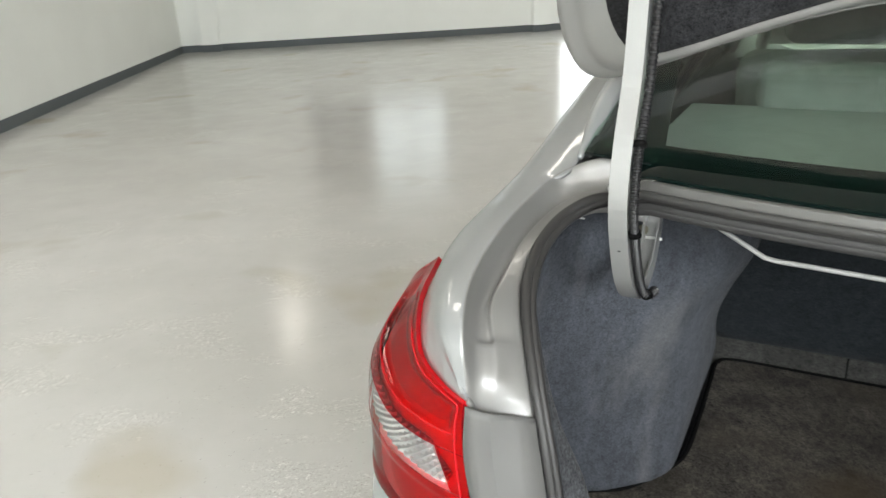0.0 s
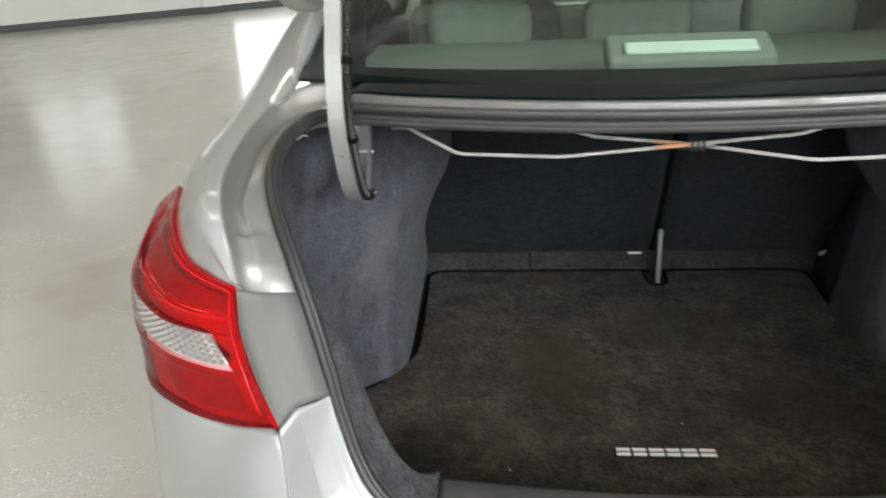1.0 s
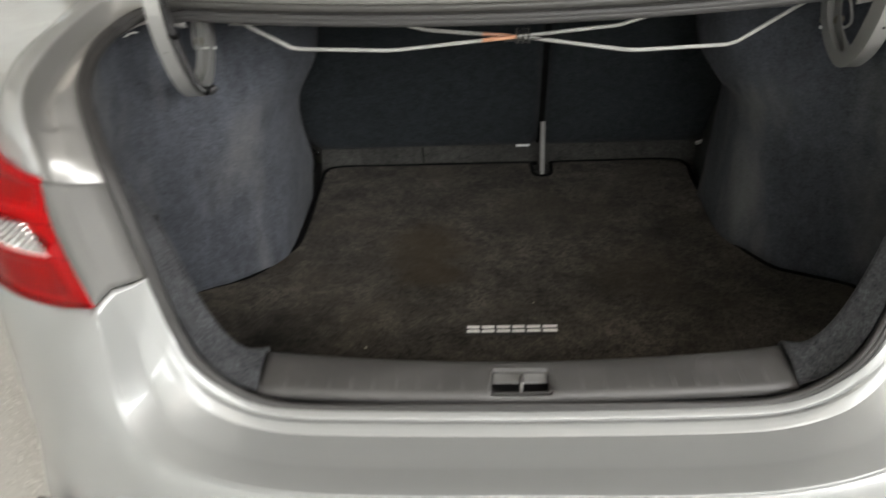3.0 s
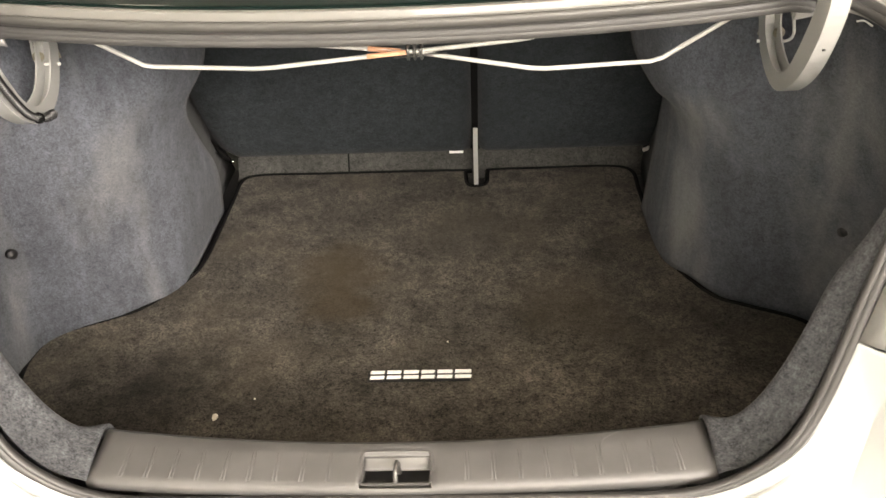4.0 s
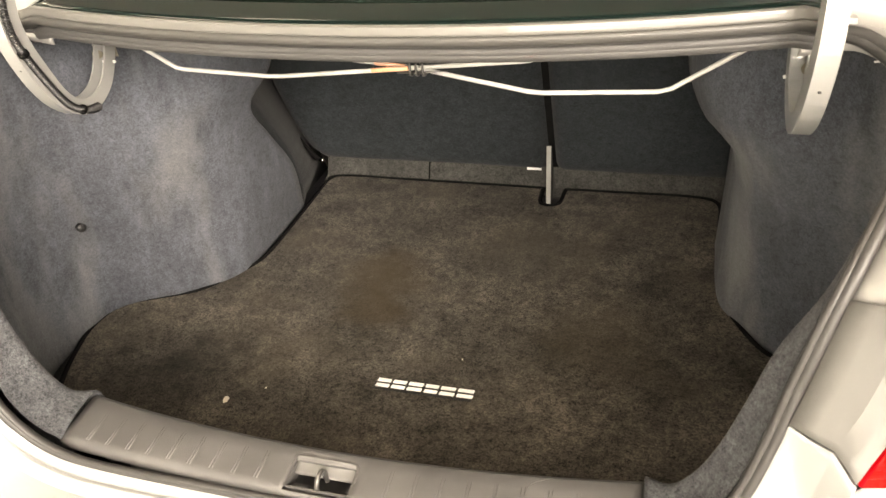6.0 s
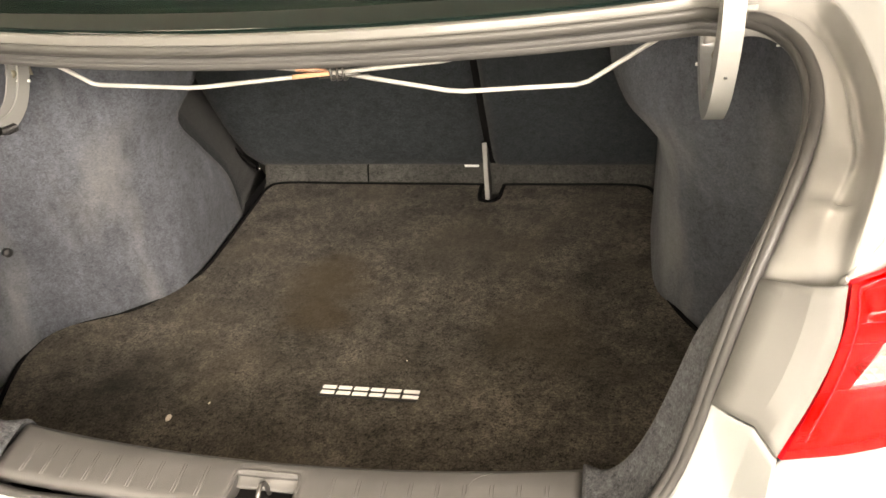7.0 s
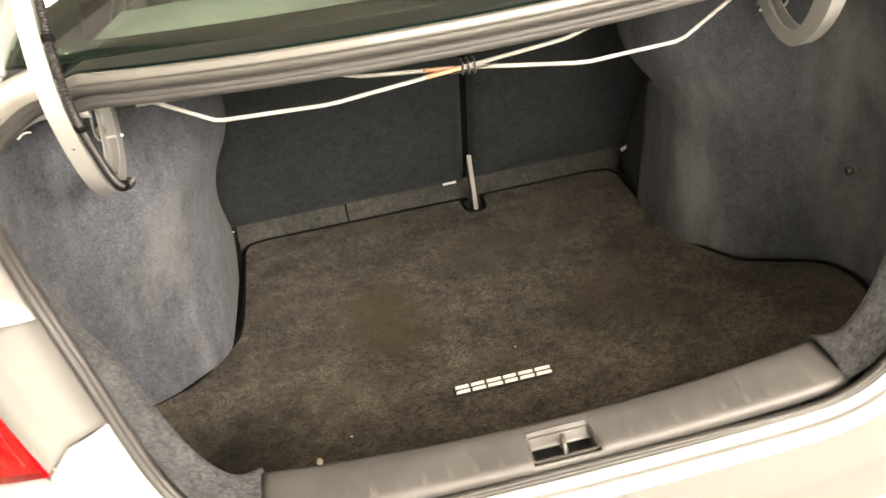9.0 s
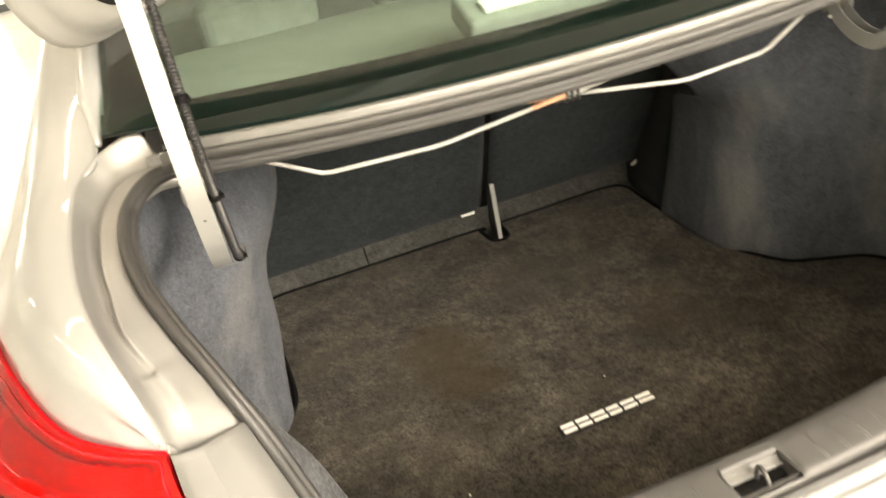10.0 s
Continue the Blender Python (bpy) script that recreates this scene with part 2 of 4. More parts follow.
# ---- shape helpers ----
def obj(name, bm, mat, smooth=True, parent=None, label=""):
    bmesh.ops.recalc_face_normals(bm, faces=bm.faces)
    me = bpy.data.meshes.new(name)
    bm.to_mesh(me)
    bm.free()
    if smooth:
        for p in me.polygons:
            p.use_smooth = True
    for mm in (mat if isinstance(mat, (list, tuple)) else [mat]):
        me.materials.append(mm)
    ob = new(name, me)
    if parent is not None:
        ob.parent = parent
    if label:
        tagged(ob, label)
    return ob


def part(name, bm, mat, parent, label="", smooth=True):
    return obj(name, bm, mat, smooth, parent, label)


def thing(name, label, category, group="", at=(0, 0, 0)):
    ob = new(name)
    ob.location = at
    return tagged(ob, label, category, group)


def solid(ob, t, offset=-1.0):
    md = ob.modifiers.new("thickness", "SOLIDIFY")
    md.thickness, md.offset = t, offset
    return ob


def soften(ob, w, seg=2, angle=35):
    md = ob.modifiers.new("edge", "BEVEL")
    md.width, md.segments, md.limit_method, md.angle_limit = w, seg, "ANGLE", radians(angle)
    return ob


def catmull(pts, n):
    """n + 1 points on a smooth curve through pts, evenly shared between the spans."""
    pts = [Vector(p) for p in pts]
    if len(pts) == 2:
        return [pts[0].lerp(pts[1], i / n) for i in range(n + 1)]
    ext = [2 * pts[0] - pts[1], *pts, 2 * pts[-1] - pts[-2]]
    out = []
    for i in range(n + 1):
        s = i / n * (len(pts) - 1)
        k = min(int(s), len(pts) - 2)
        f = s - k
        a, b, c, d = ext[k:k + 4]
        out.append(0.5 * (2 * b + (c - a) * f + (2 * a - 5 * b + 4 * c - d) * f * f + (3 * b - a - 3 * c + d) * f ** 3))
    return out


def loop_points(pts, n):
    """n points on a smooth closed curve."""
    pts = [Vector(p) for p in pts]
    m, out = len(pts), []
    for i in range(n):
        s = i / n * m
        k, f = int(s), s - int(s)
        a, b, c, d = (pts[(k + j) % m] for j in (-1, 0, 1, 2))
        out.append(0.5 * (2 * b + (c - a) * f + (2 * a - 5 * b + 4 * c - d) * f * f + (3 * b - a - 3 * c + d) * f ** 3))
    return out


def surface(rows, nu, nv, side=1):
    """Grid points of a smooth sheet through rows of control points; side -1 mirrors it across the car."""
    fine = [catmull(r, nu) for r in rows]
    cols = [catmull([r[i] for r in fine], nv) for i in range(nu + 1)]
    return [[Vector((side * c[j].x, c[j].y, c[j].z)) for c in cols] for j in range(nv + 1)]


def sheet(grid, bm=None, keep=None):
    bm = bm or bmesh.new()
    vs = [[bm.verts.new(p) for p in r] for r in grid]
    for j in range(len(vs) - 1):
        for i in range(len(vs[0]) - 1):
            if keep is None or keep(i, j):
                try:
                    bm.faces.new((vs[j][i], vs[j][i + 1], vs[j + 1][i + 1], vs[j + 1][i]))
                except ValueError:
                    pass
    bmesh.ops.remove_doubles(bm, verts=bm.verts, dist=1e-5)
    loose = [v for v in bm.verts if not v.link_faces]
    bmesh.ops.delete(bm, geom=loose, context="VERTS")
    return bm


def tube(pts, radius, seg=10, closed=False, bm=None, flat=1.0):
    """A round bar along pts; radius a number or a function of 0..1; flat squashes it."""
    bm = bm or bmesh.new()
    pts = [Vector(p) for p in pts]
    n = len(pts)
    rings, side = [], None
    for i, p in enumerate(pts):
        a, b = pts[(i - 1) % n if closed else max(i - 1, 0)], pts[(i + 1) % n if closed else min(i + 1, n - 1)]
        t = (b - a).normalized()
        if side is None:
            side = t.cross(Vector((0, 0, 1)) if abs(t.z) < 0.9 else Vector((1, 0, 0))).normalized()
        side = (side - t * side.dot(t)).normalized()
        up = t.cross(side)
        r = radius(i / (n - 1)) if callable(radius) else radius
        rings.append([bm.verts.new(p + r * (math.cos(w) * side + flat * math.sin(w) * up)) for w in (2 * math.pi * k / seg for k in range(seg))])
    for i in range(n if closed else n - 1):
        q, w = rings[i], rings[(i + 1) % n]
        for k in range(seg):
            bm.faces.new((q[k], q[(k + 1) % seg], w[(k + 1) % seg], w[k]))
    if not closed:
        bm.faces.new(rings[0])
        bm.faces.new(rings[-1])
    return bm


def box(lo, hi, bm=None, m=None):
    bm = bm or bmesh.new()
    made = bmesh.ops.create_cube(bm, size=1.0)["verts"]
    lo, hi = Vector(lo), Vector(hi)
    for v in made:
        v.co = Vector([l + (c + 0.5) * (h - l) for l, h, c in zip(lo, hi, v.co)])
        if m is not None:
            v.co = m @ v.co
    return bm


def slab(outline, z0, z1, bm=None):
    """An upright prism over a flat outline."""
    bm = bm or bmesh.new()
    low = [bm.verts.new((p[0], p[1], z0)) for p in outline]
    top = [bm.verts.new((p[0], p[1], z1)) for p in outline]
    bm.faces.new(top)
    bm.faces.new(low[::-1])
    for i in range(len(low)):
        j = (i + 1) % len(low)
        bm.faces.new((low[i], low[j], top[j], top[i]))
    return bm


def mirrored(pts, side):
    return [Vector((side * p[0], p[1], p[2])) for p in pts]


# ---- the hall ----
# The hall's own axes: u along the far wall, v from the far wall towards the car; its corner stands at HALL.
HALL, U, V = Vector((-10.97, 9.61, 0)), Vector((0.8206, 0.5715, 0)), Vector((0.5715, -0.8206, 0))
HALLM = Matrix(((U.x, V.x, 0, HALL.x), (U.y, V.y, 0, HALL.y), (0, 0, 1, 0), (0, 0, 0, 1)))
LONG, WIDE, HIGH, HUNG = 21.0, 15.0, 5.6, 4.2


def hall_box(name, lo, hi, mat, bevel=0.0, parent=None):
    ob = obj(name, box(lo, hi), mat, False, parent)
    ob.matrix_world = HALLM
    if bevel:
        soften(ob, bevel)
    return ob


def structure(ob, label="", category=""):
    return tagged(ob, label, category, kind="structure")


structure(hall_box("floor", (-2.8, -0.3, -0.2), (WIDE + 0.3, LONG + 0.3, 0.0), FLOOR), "worn sealed grey concrete floor with scuffs and chips", "floor")
structure(hall_box("ceiling", (-2.8, -0.3, HIGH), (WIDE + 0.3, LONG + 0.3, HIGH + 0.2), CEILING), "plain pale ceiling of the hall", "ceiling")
SKEW = pose(0, 0, 0, 0, 0, 5.4)
west = hall_box("wall_west", (-0.25, -0.25, 0), (0, LONG + 0.6, HIGH), WALL)
west.matrix_world = HALLM @ SKEW
structure(west, "white painted hall wall", "wall")
structure(hall_box("wall_east", (WIDE, -0.25, 0), (WIDE + 0.25, LONG + 0.25, HIGH), WALL), "white painted hall wall", "wall")


def wall_with_openings(name, v0, v1, openings):
    """A wall across the hall between v0 and v1, with openings (u0, u1, z0, z1) through it."""
    bm = bmesh.new()
    edge = 0.0 if v0 < 1 else -2.6
    for u0, u1, z0, z1 in openings:
        box((edge, v0, 0), (u0, v1, HIGH), bm)
        if z0 > 0:
            box((u0, v0, 0), (u1, v1, z0), bm)
        box((u0, v0, z1), (u1, v1, HIGH), bm)
        edge = u1
    box((edge, v0, 0), (WIDE, v1, HIGH), bm)
    ob = obj(name, bm, WALL, False)
    ob.matrix_world = HALLM
    return structure(ob, "white painted hall wall with openings", "wall")


FAR = [(2.05, 3.2, 1.15, 3.0), (3.26, 4.72, 1.15, 3.0), (6.9, 9.3, 0.30, 3.0)]
# unseen openings, added behind the car to light the boot and bumper
NEAR_UNSEEN = [(-1.8, 2.2, 2.4, 5.2), (2.8, 6.4, 2.4, 5.2)]
wall_with_openings("wall_north", -0.25, 0.0, FAR)
wall_with_openings("wall_south", LONG, LONG + 0.25, NEAR_UNSEEN)
west = hall_box("baseboard", (0.0, 0, 0), (0.012, LONG + 0.1, 0.12), BASEBOARD)
west.matrix_world = HALLM @ SKEW
structure(west, "dark grey painted base band", "baseboard")
structure(hall_box("baseboard", (0.012, 0, 0), (WIDE - 0.012, 0.012, 0.12), BASEBOARD), "dark grey painted base band", "baseboard")
structure(hall_box("baseboard", (WIDE - 0.012, 0.012, 0), (WIDE, LONG, 0.12), BASEBOARD), "dark grey painted base band", "baseboard")
for u0 in (0.36, 6.35, 11.8):
    structure(hall_box("pillar", (u0, 0.012, 0.12), (u0 + 0.32, 0.11, HIGH), WALL, 0.01), "white painted wall pillar", "pillar")
    structure(hall_box("baseboard", (u0 - 0.01, 0.012, 0), (u0 + 0.33, 0.12, 0.12), BASEBOARD), "dark grey painted base band", "baseboard")
FROSTED = glass("grey_window_film", (0.16, 0.17, 0.17))
DAY = material("daylight_backdrop", (0.93, 0.97, 1.0), 1.0, emit=1.7)
structure(hall_box("backdrop", (0.5, -1.6, -0.1), (10.5, -1.5, HIGH), DAY), "bright overcast daylight outside", "backdrop")
# bright sheet outside the added openings, out of view
structure(hall_box("backdrop", (-2.5, LONG + 1.5, -0.1), (14.0, LONG + 1.6, HIGH), DAY), "bright overcast daylight outside", "backdrop")
for n, (u0, u1, z0, z1) in enumerate(FAR, 1):
    w = structure(thing("window_%d" % n, "tall hall window with pale frame", "window"))
    w.matrix_world = HALLM
    for a, b in (((u0, -0.16, z0), (u0 + 0.06, -0.08, z1)), ((u1 - 0.06, -0.16, z0), (u1, -0.08, z1)),
                 ((u0 + 0.06, -0.16, z0), (u1 - 0.06, -0.08, z0 + 0.06)), ((u0 + 0.06, -0.16, z1 - 0.06), (u1 - 0.06, -0.08, z1)),
                 (((u0 + u1) / 2 - 0.025, -0.15, z0 + 0.06), ((u0 + u1) / 2 + 0.025, -0.09, z1 - 0.06))):
        part("window_frame", box(a, b), FRAME, w, smooth=False)
    pane = part("pane", box((u0 + 0.06, -0.123, z0 + 0.06), (u1 - 0.06, -0.117, z1 - 0.06)), CLEARGLASS if n > 1 else FROSTED, w, smooth=False)
    pane.visible_shadow = False


def ceiling_light(m, length=1.5, wide=0.26):
    """A flat batten with a milky diffuser, hung from the ceiling on two wires."""
    t = thing("ceiling_light", "white ceiling batten with a flat diffuser, lit", "ceiling light", "ceiling lights")
    t.matrix_world = m
    soften(part("housing", box((-length / 2 - 0.02, -wide / 2 - 0.02, 0.012), (length / 2 + 0.02, wide / 2 + 0.02, 0.07)), FRAME, t, smooth=False), 0.008)
    part("diffuser", box((-length / 2, -wide / 2, 0.0), (length / 2, wide / 2, 0.012)), TUBELIGHT, t, smooth=False)
    for x in (-0.5, 0.5):
        part("hanger", tube([(x, 0, 0.07), (x, 0, HIGH - m.translation.z)], 0.004, 6), FRAME, t)
    return t


TUBELIGHT = material("lit_diffuser", (1.0, 0.95, 0.86), 0.5, emit=21.0)
for u in (1.6, 5.2, 8.8, 12.4):
    for v in (2.6, 4.8, 7.4):
        if u > 2 or v < 3:
            ceiling_light(HALLM @ pose(u, v, HUNG, 0, 0, 90))
for u in (1.7, 8.8, 12.4):
    ceiling_light(HALLM @ pose(u, 18.6, HUNG, 0, 0, 90))
# unseen battens, added only to brighten the west wall
for v in (8.4, 10.6):
    ceiling_light(HALLM @ pose(0.7, v, HUNG, 0, 0, 90))
# unseen battens, added behind the car to light the boot from above
for u, v in ((1.4, 17.0), (3.0, 17.6)):
    ceiling_light(HALLM @ pose(u, v, HUNG, 0, 0, 0))
ceiling_light(HALLM @ pose(3.0, 10.5, HUNG, 0, 0, 0))
ceiling_light(HALLM @ pose(1.3, 12.8, HUNG, 0, 0, 90))
ceiling_light(HALLM @ pose(12.4, 13.0, HUNG, 0, 0, 90))
for v in (1.0, 6.0, 11.0, 15.5, 19.5):
    b = obj("ceiling_beam", box((0.0, v - 0.09, HUNG), (WIDE, v + 0.09, HUNG + 0.42)), BEAM, False)
    b.matrix_world = HALLM
    structure(b, "grey painted steel roof beam", "beam")


def at_hall(u, v, z):
    return HALLM @ Vector((u, v, z))


# daylight lamps: two in the added openings behind the car, one in a far window
for (u0, u1, z0, z1), v, w, aim in ((NEAR_UNSEEN[0], LONG + 0.1, 760, -1), (NEAR_UNSEEN[1], LONG + 0.1, 1250, -1), (FAR[2], -0.05, 100, 1)):
    c = at_hall((u0 + u1) / 2, v, (z0 + z1) / 2)
    area_lamp("daylight", look(c, c + aim * V), u1 - u0, z1 - z0, w, (0.92, 0.97, 1.0))

# ---- the car: rear end ----
car = thing("car", "silver saloon car with its boot lid raised", "car")
# Control curves of one half; x is positive here and mirrored for the other half.
SEAL_UP = [(0.0, 0.330, 1.150), (0.2, 0.342, 1.150), (0.42, 0.362, 1.157), (0.54, 0.372, 1.172), (0.597, 0.352, 1.184), (0.633, 0.312, 1.172), (0.642, 0.245, 1.160),
           (0.636, 0.18, 1.143), (0.618, 0.12, 1.118), (0.588, 0.068, 1.060), (0.566, 0.040, 1.002)]
SEAL_DOWN = [(0.547, 0.022, 0.930), (0.532, 0.008, 0.865), (0.512, -0.008, 0.800), (0.486, -0.022, 0.755), (0.448, -0.028, 0.716), (0.402, -0.030, 0.688), (0.34, -0.031, 0.675),
             (0.2, -0.031, 0.670), (0.0, -0.031, 0.667)]
SEAL = SEAL_UP + SEAL_DOWN
RIDGE = [(0.60, 0.435, 1.222), (0.652, 0.415, 1.206), (0.680, 0.375, 1.190), (0.684, 0.26, 1.178), (0.677, 0.15, 1.163), (0.661, 0.07, 1.148), (0.645, 0.024, 1.112), (0.636, 0.012, 1.050)]
PAD_END = (0.5735, 0.0495, 1.022)
LAMP_TOP = [(0.636, 0.012, 1.048), (0.672, 0.026, 1.057), (0.718, 0.063, 1.070), (0.760, 0.145, 1.090), (0.802, 0.275, 1.090)]
LAMP_MID2 = [(0.638, 0.008, 1.000), (0.695, 0.016, 1.003), (0.758, 0.048, 1.008), (0.818, 0.125, 1.024), (0.846, 0.27, 1.050)]
LAMP_MID = [(0.624, -0.006, 0.935), (0.690, 0.010, 0.935), (0.760, 0.042, 0.940), (0.826, 0.112, 0.950), (0.854, 0.25, 0.985)]
LAMP_LOW = [(0.590, -0.042, 0.878), (0.668, -0.006, 0.860), (0.742, 0.026, 0.862), (0.812, 0.085, 0.872), (0.848, 0.20, 0.905)]


def both(build):
    for side in (-1, 1):
        build(side)


def ease(f):
    f = min(1.0, max(0.0, f))
    return f * f * (3 - 2 * f)


def gutter(side):
    """The painted rain channel round the boot opening: outer wall, channel floor, a wavy pressed step and a flat flange under the seal."""
    inner = [Vector(p) for p in SEAL_UP[3:-1] + [PAD_END]]
    n = 96
    a, b = catmull(RIDGE, n), catmull(inner, n)
    prof = ((0.0, 0.0), (0.02, 0.0005), (0.05, 0.003), (0.09, 0.010), (0.15, 0.020), (0.22, 0.0265), (0.30, 0.0285), (0.38, 0.0280), (0.42, 0.0262), (0.455, 0.0215), (0.485, 0.0185), (0.52, 0.0172),
            (0.60, 0.0158), (0.72, 0.0128), (0.86, 0.0095), (0.95, 0.008), (1.0, 0.008), (1.05, 0.009), (1.08, 0.02))
    rows = []
    for f, drop in prof:
        row = []
        for k, (p, q) in enumerate(zip(a, b)):
            w = k / n
            # the step wanders as it runs down, and the lower end is pressed flatter behind a cross crease
            g = f + 0.06 * math.sin(math.pi * f) ** 2 * ease((w - 0.45) / 0.2) * math.sin((w - 0.45) * 21)
            low = ease((w - 0.775) / 0.012)
            d = drop * (1 - 0.40 * low * ease((f - 0.1) / 0.3)) + 0.0022 * low * ease((f - 0.4) / 0.1)
            d += 0.0012 * math.sin(w * 70 + f * 9) * low * ease((f - 0.5) / 0.1) * ease((0.98 - w) / 0.1)
            row.append(Vector((side * (p.x * (1 - g) + q.x * g), p.y * (1 - g) + q.y * g, p.z * (1 - g) + q.z * g - d)))
        rows.append(row)
    solid(part("rain_gutter", sheet(rows), INNER_PAINT, car, "silver painted pressed rain channel"), 0.003)
    # rolled lower end of the channel, with a dark gap below it
    end = [r[-1] for r in rows]
    part("gutter_end", tube(catmull(end, 40), 0.0042, 8), INNER_PAINT, car)
    part("gutter_gap", tube(catmull([p + Vector((0, -0.0015, -0.0055)) for p in end[2:-1]], 40), 0.0018, 6), BINDING, car, "thin dark gap below the channel")


def filler(side):
    """Matt panel between lamp and seal, with a crease down its middle, resting on the bumper corner."""
    inner = catmull([PAD_END, *SEAL[10:12], (0.536, 0.012, 0.891)], 16)
    crease = catmull([(0.611, 0.013, 1.040), (0.604, 0.005, 0.990), (0.591, -0.006, 0.940), (0.573, -0.017, 0.892)], 16)
    outer = catmull([(0.634, 0.003, 1.049), (0.635, -0.002, 0.990), (0.618, -0.016, 0.928), (0.590, -0.044, 0.879)], 16)
    rows = [inner, [p.lerp(q, 0.5) for p, q in zip(inner, crease)], crease, [p.lerp(q, 0.5) for p, q in zip(crease, outer)], outer]
    ob = part("filler_panel", sheet([mirrored(r, side) for r in rows]), FILLER, car, "matt silver creased panel beside the tail lamp")
    ob.data.set_sharp_from_angle(angle=radians(9))
    solid(ob, 0.004)


def bumper():
    """Upper shelf, rounded ridge, face and tucked-in lower edge, one moulding."""
    ridge = [(0, -0.172, 0.645), (0.2, -0.174, 0.647), (0.36, -0.166, 0.653), (0.49, -0.136, 0.666), (0.555, -0.102, 0.700), (0.580, -0.072, 0.765), (0.590, -0.044, 0.868),
             (0.668, -0.011, 0.859), (0.742, 0.021, 0.861), (0.814, 0.081, 0.871), (0.846, 0.19, 0.900), (0.862, 0.35, 0.93)]
    under = [(0, -0.182, 0.622), (0.2, -0.184, 0.624), (0.37, -0.176, 0.63), (0.51, -0.148, 0.64), (0.585, -0.112, 0.665), (0.622, -0.085, 0.72), (0.645, -0.055, 0.80),
             (0.705, -0.020, 0.80), (0.768, 0.018, 0.80), (0.826, 0.083, 0.80), (0.855, 0.19, 0.80), (0.868, 0.35, 0.80)]
    face = [(0, -0.188, 0.575), (0.2, -0.190, 0.575), (0.38, -0.183, 0.575), (0.53, -0.155, 0.578), (0.61, -0.122, 0.59), (0.665, -0.092, 0.61), (0.71, -0.060, 0.64),
            (0.762, -0.012, 0.65), (0.806, 0.035, 0.65), (0.846, 0.098, 0.65), (0.866, 0.20, 0.65), (0.874, 0.35, 0.65)]
    def bulge(x):
        return 0.024 * max(0.0, math.sin(math.pi * min(1.0, max(0.0, (x - 0.60) / 0.25)))) ** 0.8
    edge = [(x + 0.3 * bulge(x), y + 0.001 - 0.6 * bulge(x), 0.548) for x, y, z in face]
    def blend(x, a, b, x0, x1):
        f = min(1.0, max(0.0, (x - x0) / (x1 - x0)))
        return a + (b - a) * f * f * (3 - 2 * f)
    inset = [(x + 0.5 * bulge(x), y - bulge(x) + blend(x, 0.016, -0.003, 0.36, 0.64), blend(x, 0.528, 0.505, 0.45, 0.72)) for x, y, z in face]
    low = [(x * 1.008 + 0.5 * bulge(x), y - bulge(x) + blend(x, 0.014, -0.004, 0.36, 0.64), 0.44) for x, y, z in face]
    sill = [(x * 1.004, y + 0.012, 0.34) for x, y, z in face]
    foot = [(x * 0.985, y + 0.05, 0.23) for x, y, z in face]
    rows = [ridge, under, face, edge, inset, low, sill, foot]
    nu, per = 66, 4
    fine = [catmull(r, nu) for r in rows]
    grid = []
    for k in range(len(fine) - 1):
        for s in range(per):
            f = s / per
            if k in (0, 1, 4, 5, 6):
                ext = [fine[max(k - 1, 0)], fine[k], fine[k + 1], fine[min(k + 2, len(fine) - 1)]]
                row = []
                for a, b, c, d in zip(*ext):
                    row.append(0.5 * (2 * b + (c - a) * f + (2 * a - 5 * b + 4 * c - d) * f * f + (3 * b - a - 3 * c + d) * f ** 3))
            else:
                row = [b.lerp(c, f) for b, c in zip(fine[k], fine[k + 1])]
            grid.append(row)
    grid.append(fine[-1])
    full = [mirrored(r[::-1], -1)[:-1] + list(r) for r in grid]
    ob = part("bumper", sheet(full), SILVER, car, "silver painted rear bumper moulding")
    solid(ob, 0.004)
    # the shelf between the seal and the ridge, with a shallow step where the lid closes
    n = 60
    seal = catmull(SEAL[12:][::-1] + [(0.537, 0.013, 0.889)], n)
    # ridge restricted to the span beside the opening
    rim = catmull(ridge[:6] + [(0.590, -0.045, 0.877)], n)
    rows = []
    for f, dz in ((0.0, -0.014), (0.012, 0.001), (0.022, 0.0025), (0.03, 0.002), (0.065, -0.001), (0.100, -0.0040), (0.106, -0.0044), (0.13, -0.0034), (0.152, -0.0026), (0.158, -0.0028), (0.19, -0.0055), (0.22, -0.0080), (0.246, -0.0101), (0.254, -0.0105), (0.27, -0.0103), (0.32, -0.0098), (0.42, -0.0088), (0.50, -0.0080),
                  (0.60, -0.0070), (0.645, -0.0062), (0.66, -0.0060), (0.675, -0.0056), (0.75, -0.0040), (0.85, -0.0018), (0.94, -0.0002), (0.985, 0.0005), (1.0, 0.0)):
        row = []
        for i, (p, q) in enumerate(zip(seal, rim)):
            c = p.lerp(q, f)
            # beside the opening: a flat ledge, a valley and a rise to the rounded corner
            e = min(1.0, max(0.0, (i / n - 0.50) / 0.25))
            w = f / 0.66 if f < 0.66 else (1 - f) / 0.34
            # the moulding climbs to a point under the crease of the panel above
            h = ease((i / n - 0.86) / 0.14)
            row.append(Vector((c.x - 0.008 * e * w * (1 - h), c.y + 0.015 * e * w * (1 - 0.6 * h), c.z + dz * (1 - 0.8 * e) + (0.022 * h - 0.010 * e) * w)))
        rows.append(row)
    full = [mirrored(r[::-1], -1)[:-1] + list(r) for r in rows]
    ob = part("bumper_shelf", sheet(full), SILVER, car, "silver painted load step under the boot opening")
    solid(ob, 0.004)
    ob.data.set_sharp_from_angle(angle=radians(17))


